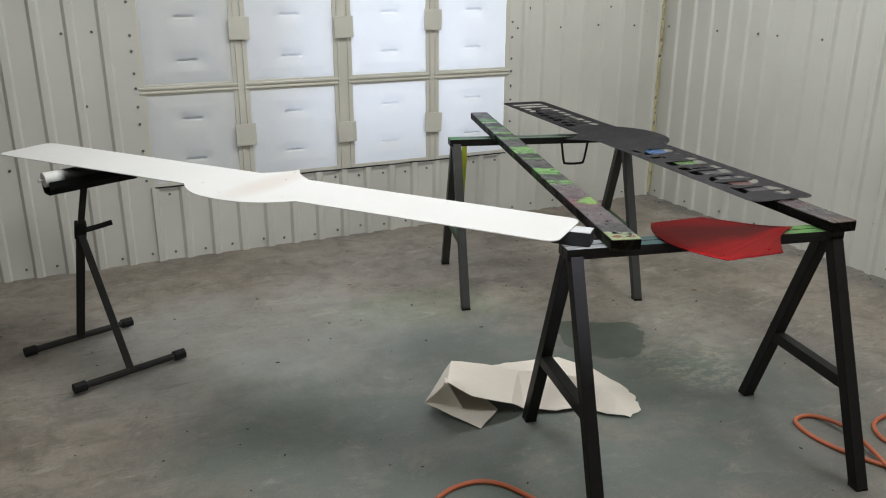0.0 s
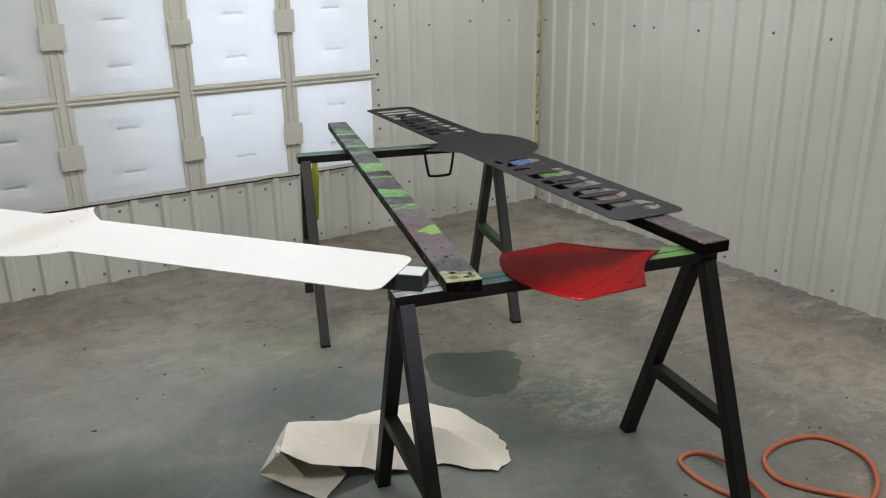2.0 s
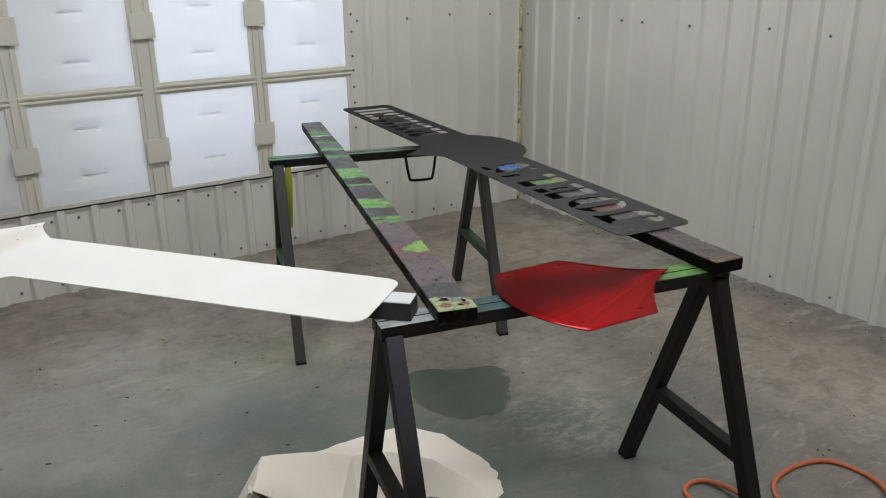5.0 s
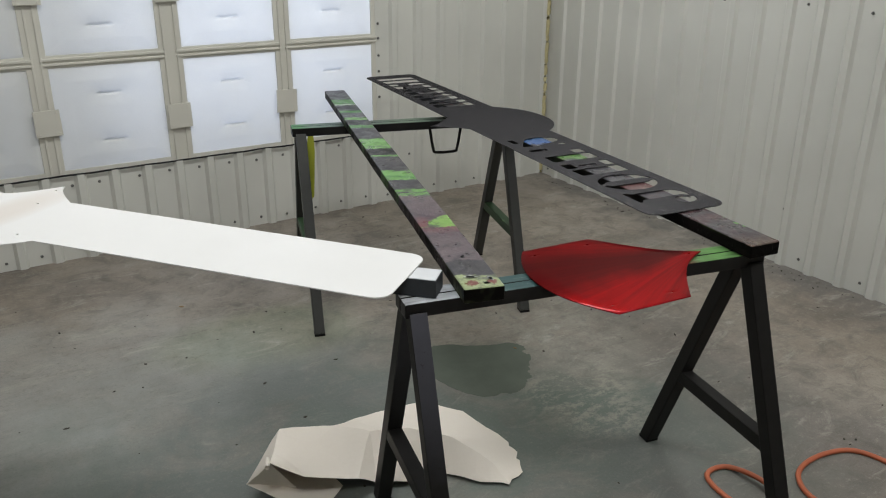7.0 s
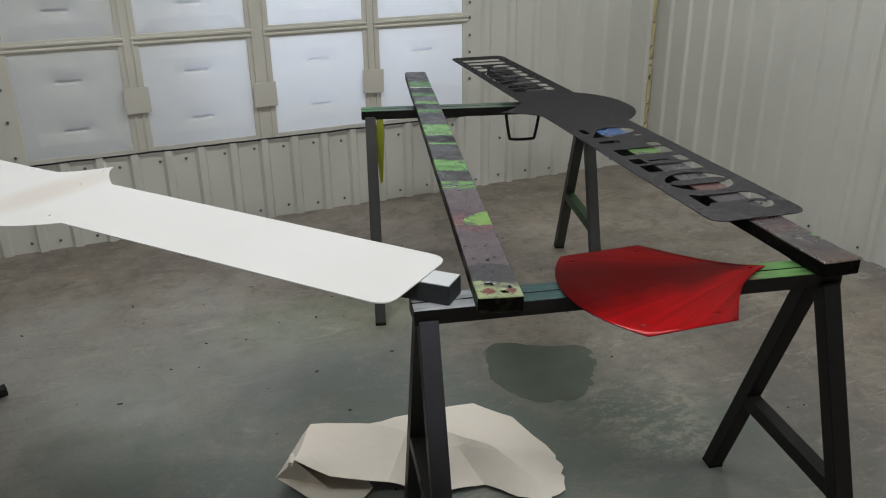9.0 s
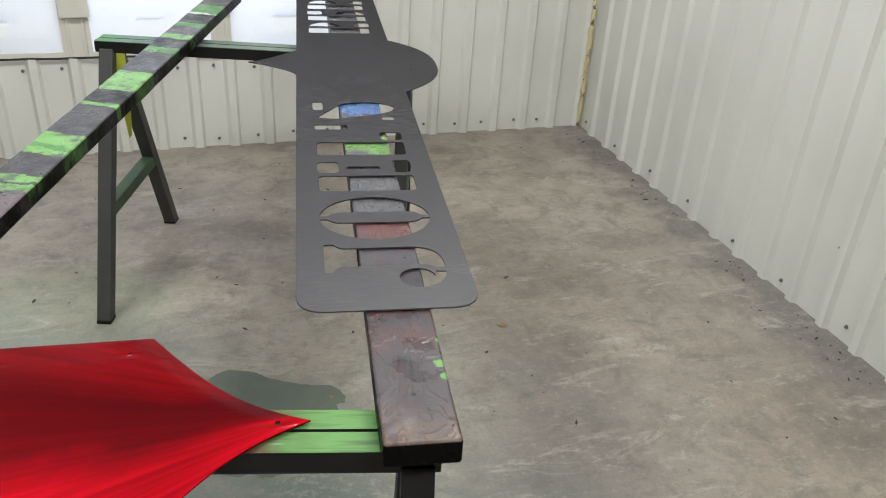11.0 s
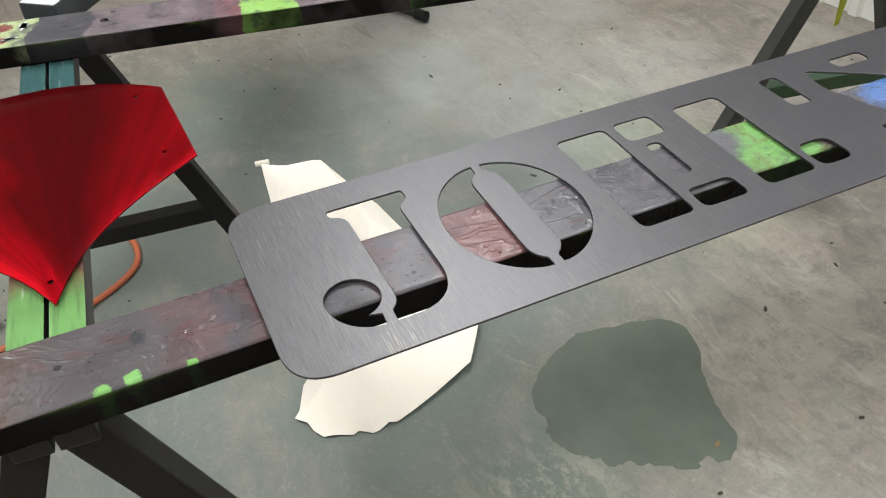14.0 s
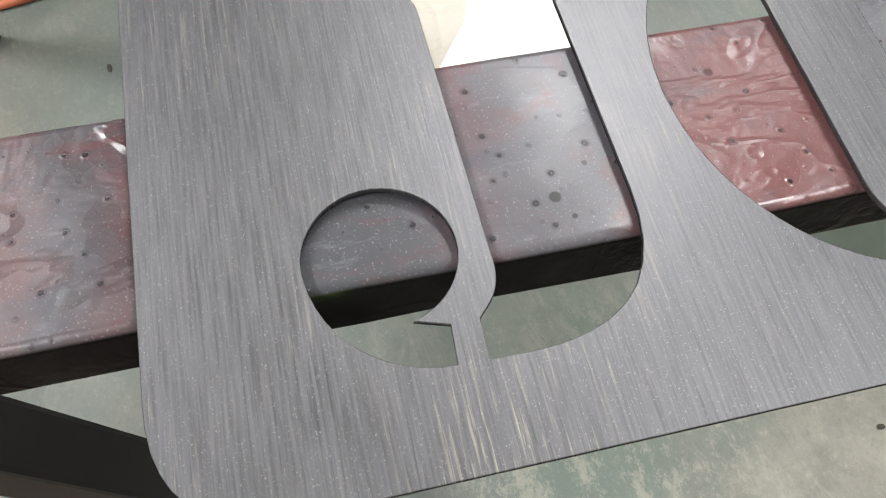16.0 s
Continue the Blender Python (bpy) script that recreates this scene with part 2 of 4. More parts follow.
def banded(name, bands, length, side, gloss, wave, hard, relief=0.4, mottle=0.75, spots=()):
    """Board whose top carries bands of old sprayed paint along its length; its flanks are nearly black."""
    k = Nodes(name, gloss)
    s = k.math("ADD", k.axis(1), k.math("MULTIPLY", k.math("SUBTRACT", k.noise(16, 5, 0.65), 0.5), wave))
    s = k.math("ADD", s, k.math("MULTIPLY", k.axis(0), 0.18))
    top = k.ramp(k.math("DIVIDE", s, length), [(p / length, c) for p, c in bands], hard=hard)
    if hard:
        rise = k.math("SQRT", k.math("MAXIMUM", k.math("DIVIDE", k.math("ADD", k.axis(0), 0.030), 0.055), 0.0))
        dome = k.math("SUBTRACT", k.math("ADD", k.math("MULTIPLY", rise, 0.085), 0.415), s)
        blush = k.ramp(k.math("ABSOLUTE", k.math("SUBTRACT", s, 0.43)), [(0.0, 0.85), (0.075, 0.0)])
        top = k.mix(blush, top, (0.17, 0.055, 0.06))
        top = k.mix(k.math("MULTIPLY", k.math("GREATER_THAN", s, 0.412), k.math("GREATER_THAN", dome, 0.0)), top, (0.19, 0.34, 0.08))
    top = k.mix(k.ramp(k.noise(24, 6, 0.7), [(0.5, 0.0), (0.6, mottle)]), top, (0.05, 0.048, 0.055))
    top = k.mix(k.ramp(k.noise(60, 5, 0.7, at=k.scaled((2, 0.5, 1))), [(0.6, 0.0), (0.72, 0.4 if hard else 0.2)]), top, (0.26, 0.25, 0.26))
    if not hard:
        # thin red and smoky runs under the gloss, fine pale dust
        run = k.noise(11, 6, 0.65, at=k.scaled((2.2, 1, 1), turn=0.9), warp=1.4)
        top = k.mix(k.ramp(run, [(0.56, 0.0), (0.66, 0.5)]), top, (0.09, 0.026, 0.027))
        top = k.mix(k.ramp(run, [(0.34, 0.6), (0.46, 0.0)]), top, (0.045, 0.042, 0.052))
        top = k.mix(k.ramp(k.noise(900, 2), [(0.61, 0.0), (0.75, 0.3)]), top, (0.32, 0.31, 0.32))
        drop = k.add("ShaderNodeTexVoronoi")
        drop.voronoi_dimensions = "2D"
        drop.inputs["Scale"].default_value = 85
        k.put(k.where, drop.inputs["Vector"])
        size = k.math("MULTIPLY", k.math("SUBTRACT", k.axis(0, drop.outputs["Color"]), 0.56), 0.29)
        rim = k.math("SUBTRACT", k.math("ADD", drop.outputs["Distance"], k.math("MULTIPLY", k.noise(160, 3), 0.06)), size)
        holes = k.ramp(k.math("ADD", rim, 0.5), [(0.49, 1.0), (0.53, 0.0)])
        top = k.mix(k.math("MULTIPLY", holes, 0.9), top, (0.012, 0.010, 0.012))
    for at, across, size, tone in spots:
        du, dv = k.math("SUBTRACT", k.axis(1), at), k.math("SUBTRACT", k.axis(0), across)
        d = k.math("SQRT", k.math("ADD", k.math("MULTIPLY", du, du), k.math("MULTIPLY", dv, dv)))
        d = k.math("ADD", d, k.math("MULTIPLY", k.math("SUBTRACT", k.noise(120, 5, 0.7), 0.5), size * (2.4 if size > 0.005 else 1.0)))
        top = k.mix(k.ramp(k.math("DIVIDE", d, size), [(0.75, 1.0), (1.0, 0.0)]), top, tone)
    n = k.add("ShaderNodeNewGeometry")
    up = k.ramp(k.axis(2, n.outputs["Normal"]), [(0.35, 0.0), (0.62, 1.0)])
    flank = k.mix(k.math("MULTIPLY", k.ramp(k.noise(7, 3), [(0.45, 0.0), (0.6, 1.0)]), side), BLACK, top)
    # green that ran a little way over the upper arris
    over = k.math("MULTIPLY", k.ramp(k.math("ADD", k.axis(2), k.math("MULTIPLY", k.noise(26, 4), 0.016)), [(0.0385, 0.0), (0.0425, 0.75)]), k.ramp(k.noise(8, 3), [(0.52, 0.0), (0.60, 1.0)]))
    flank = k.mix(k.math("MULTIPLY", over, 0.45), flank, (0.055, 0.085, 0.018))
    k.colour(k.mix(up, flank, top))
    k.put(k.math("MULTIPLY_ADD", up, 0.40 if hard else 0.31, 0.02), k.b.inputs["Specular IOR Level"])
    calm = k.ramp(k.math("DIVIDE", s, length), [(0.122, 0.0), (0.134, 1.0), (0.192, 1.0), (0.203, 0.0)]) if not hard else 0.0
    k.rough(k.math("ADD", k.ramp(k.noise(20, 3), [(0.35, gloss - 0.1), (0.7, gloss + 0.2)]), k.math("MULTIPLY", calm, 0.18)))
    if not hard:
        # lacquer that still looks wet on one stretch of the top
        wet = k.ramp(k.math("DIVIDE", s, length), [(0.19, 0.05), (0.205, 0.40), (0.24, 0.40), (0.26, 0.15)])
        k.put(k.math("MULTIPLY", wet, k.ramp(k.axis(2, n.outputs["Normal"]), [(0.93, 0.0), (0.99, 1.0)])), k.b.inputs["Coat Weight"])
        k.b.inputs["Coat Roughness"].default_value = 0.16
    v = k.add("ShaderNodeTexVoronoi")
    v.inputs["Scale"].default_value = 55
    k.put(k.where, v.inputs["Vector"])
    pits = k.math("MAXIMUM", k.ramp(v.outputs["Distance"], [(0.10, 0.0), (0.2, 1.0)]), k.ramp(k.noise(9, 3), [(0.5, 1.0), (0.58, 0.0)]))
    ridge = k.math("ABSOLUTE", k.math("SUBTRACT", k.noise(13, 3, 0.5, at=k.scaled((1.5, 0.8, 1), turn=0.6), warp=1.0), 0.5))
    wrinkle = k.math("ADD", k.math("ADD", k.noise(17, 4, 0.6, warp=0.5), k.math("MULTIPLY", pits, 0.22)), k.math("MULTIPLY", k.ramp(ridge, [(0.0, 1.0), (0.05, 0.0)]), 0.3))
    first = k.bump(k.math("MULTIPLY", wrinkle, k.math("SUBTRACT", 1.0, k.math("MULTIPLY", calm, 0.75))), relief, 0.004)
    if not hard:
        k.bump(k.ramp(k.math("ADD", rim, 0.5), [(0.47, 0.0), (0.53, 1.0), (0.62, 0.6)]), 0.4, 0.002, first)
    return k.m


BAR_BANDS = [(0.0, (0.28, 0.33, 0.17)), (0.07, SLATE), (0.16, PLUM), (0.33, (0.10, 0.07, 0.082)), (0.53, PLUM), (0.69, LIME),
             (0.72, SLATE), (0.735, LIME), (0.765, SLATE), (0.86, LIME), (0.89, GREEN), (0.905, LIME), (0.97, SLATE), (1.15, LIME), (1.17, BLACK),
             (1.27, LIME), (1.42, SLATE), (1.60, GREEN), (1.66, BLACK), (1.76, LIME), (1.80, SLATE), (1.90, GREEN), (1.95, BLACK),
             (2.06, (0.45, 0.5, 0.42)), (2.08, GREEN), (2.2, SLATE)]
BEAM_BANDS = [(0.0, (0.11, 0.07, 0.05)), (0.09, (0.068, 0.056, 0.06)), (0.17, (0.078, 0.068, 0.072)), (0.23, (0.10, 0.058, 0.060)), (0.25, (0.06, 0.055, 0.06)), (0.285, (0.075, 0.045, 0.047)),
              (0.315, (0.05, 0.049, 0.054)), (0.36, (0.042, 0.042, 0.046)), (0.40, (0.05, 0.047, 0.052)), (0.412, (0.095, 0.056, 0.062)), (0.43, (0.078, 0.070, 0.077)), (0.475, (0.075, 0.069, 0.076)), (0.49, (0.125, 0.046, 0.044)), (0.57, (0.14, 0.062, 0.060)),
              (0.60, (0.10, 0.098, 0.105)), (0.88, (0.095, 0.092, 0.10)), (0.90, LIME), (0.99, LIME), (1.0, SLATE), (1.12, SLATE), (1.14, (0.05, 0.12, 0.32)), (1.22, (0.06, 0.16, 0.34)),
              (1.24, GREEN), (1.3, BLACK), (1.6, BLACK), (1.62, GREEN), (1.72, GREEN), (1.75, BLACK), (2.1, SLATE)]

BEAM_BANDS = [(p, tuple(0.85 * v for v in c)) for p, c in BEAM_BANDS]

BEAM_SPOTS = [(0.153, 0.037, 0.009, LIME), (0.125, 0.041, 0.008, LIME), (0.207, 0.045, 0.006, LIME), (0.09, -0.006, 0.004, BLACK), (0.165, -0.012, 0.010, (0.04, 0.04, 0.043)),
              (0.443, 0.022, 0.0028, BLACK), (0.459, 0.009, 0.0013, BLACK), (0.448, 0.032, 0.0014, BLACK), (0.472, -0.02, 0.0012, BLACK), (0.526, -0.025, 0.0026, (0.04, 0.008, 0.008))]
BAR_SPOTS = [(0.030, -0.025, 0.016, (0.16, 0.05, 0.04)), (0.028, 0.022, 0.013, (0.17, 0.055, 0.045)), (0.185, -0.004, 0.007, BLACK), (0.20, -0.034, 0.005, BLACK)]


def trestle_paint(name, tops):
    """Black paint; what was sprayed over the rail stays on its upward faces."""
    k = Nodes(name, 0.42)
    k.b.inputs["Specular IOR Level"].default_value = 0.25
    base = k.mix(k.noise(30, 5, 0.7), (0.005, 0.005, 0.005), (0.011, 0.0105, 0.010))
    base = k.mix(k.ramp(k.noise(5, 5), [(0.5, 0.0), (0.75, 0.5)]), base, (0.03, 0.028, 0.027))
    n = k.add("ShaderNodeNewGeometry")
    up = k.ramp(k.axis(2, n.outputs["Normal"]), [(0.5, 0.0), (0.85, 1.0)])
    s = k.math("ADD", k.math("ADD", k.axis(0), 0.5), k.math("MULTIPLY", k.math("SUBTRACT", k.noise(9, 5, 0.6), 0.5), 0.16))
    c = k.ramp(s, tops)
    streak = k.noise(1.0, 5, 0.6, at=k.scaled((7, 110, 20)))
    c = k.mix(k.ramp(streak, [(0.54, 0.0), (0.70, 0.5)]), c, (0.015, 0.016, 0.016))
    c = k.mix(k.ramp(streak, [(0.26, 0.5), (0.38, 0.0)]), c, (0.5, 0.52, 0.5))
    k.colour(k.mix(up, base, c))
    k.bump(k.noise(70, 4), 0.15, 0.001)
    return k.m


def board_white():
    k = Nodes("white_primer", 0.6)
    c = k.mix(k.ramp(k.noise(2.0, 4), [(0.35, 0.0), (0.7, 1.0)]), (0.70, 0.69, 0.675), (0.665, 0.655, 0.635))
    dx, dy = k.math("ADD", k.axis(0), k.math("MULTIPLY", k.math("SUBTRACT", k.axis(1), 1.27), 0.35)), k.math("SUBTRACT", k.axis(1), 1.29)
    d = k.math("ADD", k.math("MULTIPLY", k.math("MULTIPLY", dx, dx), 12.0), k.math("MULTIPLY", k.math("MULTIPLY", dy, dy), 130.0))
    c = k.mix(k.ramp(d, [(0.1, 0.5), (1.0, 0.0)]), c, (0.55, 0.475, 0.40))
    k.colour(k.mix(k.ramp(k.noise(160, 3), [(0.7, 0.0), (0.8, 0.5)]), c, (0.5, 0.47, 0.42)))
    k.bump(k.noise(240, 3), 0.08, 0.0008)
    return k.m


def kraft_paper():
    k = Nodes("masking_paper", 0.8)
    c = k.mix(k.noise(120, 5, 0.7), (0.74, 0.67, 0.58), (0.80, 0.735, 0.65))
    k.colour(k.mix(k.ramp(k.noise(3, 4), [(0.4, 0.0), (0.7, 0.5)]), c, (0.78, 0.715, 0.63)))
    first = k.bump(k.noise(25, 5, 0.6, warp=0.7), 0.25, 0.004)
    crease = k.add("ShaderNodeTexVoronoi")
    crease.feature = "DISTANCE_TO_EDGE"
    crease.inputs["Scale"].default_value = 8
    k.put(k.scaled((1.0, 1.6, 1.0), turn=0.5), crease.inputs["Vector"])
    k.bump(k.ramp(crease.outputs["Distance"], [(0.0, 1.0), (0.10, 0.45), (0.4, 0.0)]), 0.12, 0.012, first)
    return k.m


M_FLOOR, M_PUDDLE, M_WALL, M_FILTER = concrete(), puddle_paint(), wall_paint(), filter_cloth()
M_FRAME = wall_paint("painted_frame", (0.60, 0.58, 0.51))
M_SIGN, M_RED, M_WHITE, M_PAPER = brushed_steel(), candy_red(), board_white(), kraft_paper()
M_BAR = banded("camo_sprayed_board", BAR_BANDS, 2.45, 0.3, 0.36, 0.05, True, 0.35, 0.75, BAR_SPOTS)
M_BEAM = banded("dark_sprayed_beam", BEAM_BANDS, 2.45, 0.05, 0.30, 0.10, False, 0.5, 0.25, BEAM_SPOTS)
M_NEAR = trestle_paint("trestle_paint_near", [(0.02, (0.5, 0.51, 0.53)), (0.13, (0.4, 0.42, 0.44)), (0.2, (0.03, 0.07, 0.07)), (0.34, (0.02, 0.06, 0.06)), (0.42, (0.05, 0.02, 0.02)),
                                              (0.68, (0.07, 0.015, 0.015)), (0.775, (0.09, 0.03, 0.02)), (0.82, (0.08, 0.17, 0.05)), (0.86, (0.11, 0.24, 0.07)), (0.93, (0.10, 0.22, 0.065)), (0.99, (0.02, 0.03, 0.02))])
M_FAR = trestle_paint("trestle_paint_far", [(0.0, (0.06, 0.20, 0.07)), (0.08, (0.10, 0.16, 0.12)), (0.25, (0.05, 0.07, 0.06)), (0.5, (0.10, 0.14, 0.10)), (0.7, (0.04, 0.07, 0.05)), (0.95, (0.05, 0.06, 0.05))])
M_LEG = plain("black_leg_paint", (0.014, 0.013, 0.012), 0.45, 0.0, 30, 0.5, 0.12, 0.22)
M_LEGFAR = plain("grey_green_leg_paint", (0.050, 0.050, 0.045), 0.5, 0.0, 30, 0.45, 0.12, 0.35)
M_BRACE = plain("green_brace_paint", (0.040, 0.085, 0.036), 0.5, 0.0, 14, 0.6, 0.12, 0.35)
M_STAND = plain("dusty_black_steel", (0.024, 0.023, 0.020), 0.6, 0.0, 50, 0.45, 0.15, 0.3)
M_BLACK = plain("black_rubber", (0.006, 0.006, 0.006), 0.6, 0.0, 80, 0.3, 0.2, 0.25)
M_ROLLER = plain("roller_metal", (0.52, 0.52, 0.50), 0.35, 0.4, 60, 0.2, 0.05)
k = Nodes("oversprayed_roller", 0.5)
k.colour(k.mix(k.ramp(k.math("ADD", k.axis(0), k.math("MULTIPLY", k.noise(30, 4), 0.03)), [(0.272, 1.0), (0.30, 0.0)]), (0.014, 0.014, 0.014), (0.66, 0.66, 0.63)))
k.bump(k.noise(90, 3), 0.1, 0.001)
M_SPRAYED = k.m
# black paint; overspray and light on one end's front faces are painted in
k = Nodes("front_lit_leg_paint", 0.5)
k.b.inputs["Specular IOR Level"].default_value = 0.16
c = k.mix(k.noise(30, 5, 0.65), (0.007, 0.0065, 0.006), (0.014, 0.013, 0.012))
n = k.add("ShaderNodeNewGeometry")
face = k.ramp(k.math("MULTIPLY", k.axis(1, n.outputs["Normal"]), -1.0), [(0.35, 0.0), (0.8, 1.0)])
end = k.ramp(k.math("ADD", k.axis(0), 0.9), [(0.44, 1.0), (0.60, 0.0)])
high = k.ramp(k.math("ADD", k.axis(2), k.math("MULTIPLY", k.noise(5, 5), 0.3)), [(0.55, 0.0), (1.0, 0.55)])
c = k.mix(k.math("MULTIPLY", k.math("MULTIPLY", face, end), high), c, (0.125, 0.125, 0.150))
k.colour(k.mix(k.ramp(k.noise(60, 5, 0.7), [(0.64, 0.0), (0.7, 0.7)]), c, (0.014, 0.013, 0.012)))
k.bump(k.noise(90, 4), 0.12, 0.001)
M_LEGNEAR = k.m
M_HOSE = plain("orange_rubber", (0.50, 0.13, 0.055), 0.55, 0.0, 20, 0.3, 0.1)
M_SCREW = plain("screw_steel", (0.19, 0.185, 0.175), 0.5, 0.5, 300, 0.3, 0.0)
M_FOAM = plain("yellowed_foam", (0.68, 0.60, 0.33), 0.9, 0.0, 60, 0.35, 0.5)
M_TAPE = plain("yellow_green_tape", (0.42, 0.45, 0.03), 0.6, 0.0, 60, 0.3, 0.1)
M_BLOCK = plain("white_sprayed_wood", (0.66, 0.67, 0.68), 0.6, 0.0, 30, 0.2, 0.2)
M_BLOCKSIDE = plain("black_sprayed_wood", (0.055, 0.060, 0.066), 0.5, 0.0, 30, 0.6, 0.2, 0.3)
M_LEAF = plain("dry_leaf", (0.26, 0.17, 0.07), 0.8, 0.0, 90, 0.4, 0.2)
M_DARKLEAF = plain("dark_litter", (0.05, 0.042, 0.03), 0.85, 0.0, 90, 0.4, 0.2)
M_CEIL = wall_paint("ceiling_sheet", (0.62, 0.61, 0.58))
M_DARK = plain("dark_gap", (0.02, 0.02, 0.02), 0.9, 0.0, 30, 0.2, 0.0)
k = Nodes("tube_glow")
k.b.inputs["Emission Color"].default_value, k.b.inputs["Emission Strength"].default_value = (0.975, 1.0, 0.965, 1), 5.0
M_TUBE = k.m

# ---- building helpers ----


def mesh_of(name, bm, material, smooth=False):
    me = bpy.data.meshes.new(name)
    bmesh.ops.recalc_face_normals(bm, faces=bm.faces[:])
    bm.to_mesh(me)
    bm.free()
    for mat in material if isinstance(material, (list, tuple)) else (material,):
        me.materials.append(mat)
    if smooth:
        me.polygons.foreach_set("use_smooth", [True] * len(me.polygons))
    return me


def part(name, bm, material, parent=None, label="", smooth=False):
    """Links a bmesh, or a mesh, as one object under a thing or a part."""
    ob = new(name, bm if isinstance(bm, bpy.types.Mesh) else mesh_of(name, bm, material, smooth))
    if parent is not None:
        ob.parent = parent
    return tagged(ob, label)


def empty(name, m):
    ob = new(name)
    ob.empty_display_size = 0.05
    ob.matrix_basis = m
    return ob


def box(sx, sy, sz, at=(0, 0, 0), bevel=0.0, bm=None, m=None):
    """A box with its middle at `at`, bevelled; m: a further pose."""
    bm = bm or bmesh.new()
    out = bmesh.ops.create_cube(bm, size=1, matrix=(m or Matrix()) @ Matrix.Translation(at) @ Matrix.Diagonal((sx, sy, sz, 1)))
    if bevel:
        edges = {e for v in out["verts"] for e in v.link_edges}
        bmesh.ops.bevel(bm, geom=list(edges), offset=bevel, segments=2, profile=0.7, affect="EDGES")
    return bm


def strut(a, b, w, d, bevel=0.004, bm=None):
    """A square tube from a to b; w: its width across the y-leaning side."""
    a, b = Vector(a), Vector(b)
    z = (b - a).normalized()
    x = Vector((0, 1, 0)).cross(z)
    x = x.normalized() if x.length > 0.1 else Vector((1, 0, 0))
    y = z.cross(x)
    m = Matrix((x, y, z)).transposed().to_4x4()
    m.translation = (a + b) / 2
    return box(w, d, (b - a).length, bevel=bevel, bm=bm, m=m)


def rod(points, r, sides=8, bm=None, closed=False, caps=True):
    """A round rod swept along points."""
    bm = bm or bmesh.new()
    pts = [Vector(p) for p in points]
    rings, n = [], len(pts)
    up = Vector((0, 0, 1))
    for i, p in enumerate(pts):
        d = (pts[(i + 1) % n] - pts[i - 1]) if closed else (pts[min(i + 1, n - 1)] - pts[max(i - 1, 0)])
        d.normalize()
        x = d.cross(up)
        if x.length < 0.05:
            x = d.cross(Vector((0, 1, 0)))
        x.normalize()
        y = d.cross(x)
        rings.append([bm.verts.new(p + r * (math.cos(a) * x + math.sin(a) * y)) for a in (2 * math.pi * j / sides for j in range(sides))])
    for i in range(n if closed else n - 1):
        a, b = rings[i], rings[(i + 1) % n]
        for j in range(sides):
            bm.faces.new((a[j], a[(j + 1) % sides], b[(j + 1) % sides], b[j]))
    if caps and not closed:
        bm.faces.new(rings[0][::-1])
        bm.faces.new(rings[-1])
    return bm


def spline(points, per=8):
    """Catmull-Rom curve through points."""
    p = [Vector(q) for q in points]
    p = [2 * p[0] - p[1]] + p + [2 * p[-1] - p[-2]]
    out = []
    for i in range(1, len(p) - 2):
        for j in range(per):
            t = j / per
            out.append(0.5 * (2 * p[i] + (p[i + 1] - p[i - 1]) * t + (2 * p[i - 1] - 5 * p[i] + 4 * p[i + 1] - p[i + 2]) * t * t
                              + (3 * p[i] - p[i - 1] - 3 * p[i + 1] + p[i + 2]) * t ** 3))
    return out + [p[-2]]


def plate(name, loops, thick, material, bevel=0.0004):
    """A flat plate cut from closed outlines (the later ones are openings), from z = 0 to thick."""
    cu = bpy.data.curves.new(name, "CURVE")
    cu.dimensions, cu.fill_mode, cu.extrude, cu.bevel_depth, cu.bevel_resolution = "2D", "BOTH", thick / 2 - bevel, bevel, 1
    for loop in loops:
        s = cu.splines.new("POLY")
        s.points.add(len(loop) - 1)
        for q, (x, y) in zip(s.points, loop):
            q.co = (x, y, 0, 1)
        s.use_cyclic_u = True
    ob = bpy.data.objects.new(name, cu)
    scene.collection.objects.link(ob)
    me = bpy.data.meshes.new_from_object(ob.evaluated_get(bpy.context.evaluated_depsgraph_get()))
    bpy.data.objects.remove(ob)
    bpy.data.curves.remove(cu)
    me.name = name
    bm = bmesh.new()
    bm.from_mesh(me)
    bmesh.ops.remove_doubles(bm, verts=bm.verts[:], dist=0.00005)
    bm.to_mesh(me)
    bm.free()
    me.transform(Matrix.Translation((0, 0, thick / 2)))
    me.materials.clear()
    me.materials.append(material)
    return me


def rounded(points, radii, per=6):
    """A polygon with rounded corners."""
    out, n = [], len(points)
    for i in range(n):
        a, b, c = (Vector(points[(i + j) % n]) for j in (-1, 0, 1))
        r = radii if isinstance(radii, (int, float)) else radii[i]
        if not r:
            out.append(tuple(b))
            continue
        p, q = b + (a - b).normalized() * r, b + (c - b).normalized() * r
        for j in range(per + 1):
            t = j / per
            out.append(tuple((1 - t) ** 2 * p + 2 * t * (1 - t) * b + t * t * q))
    return out


def slot(x0, x1, y0, y1, r):
    return rounded([(x0, y0), (x1, y0), (x1, y1), (x0, y1)], r)


# ---- the room ----
X0, X1, Y0, Y1 = -2.6, 4.41, -2.6, 5.07
bm = box(X1 - X0 + 0.6, Y1 - Y0 + 0.6, 0.12, ((X0 + X1) / 2, (Y0 + Y1) / 2, -0.06))
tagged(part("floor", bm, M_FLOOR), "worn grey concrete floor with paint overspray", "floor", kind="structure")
bm = box(X1 - X0 + 0.6, Y1 - Y0 + 0.6, 0.08, ((X0 + X1) / 2, (Y0 + Y1) / 2, CEIL + 0.06))
tagged(part("ceiling", bm, M_CEIL), "plain pale sheet-metal ceiling", "ceiling", kind="structure")

PITCH, RIB = 0.1655, 0.018


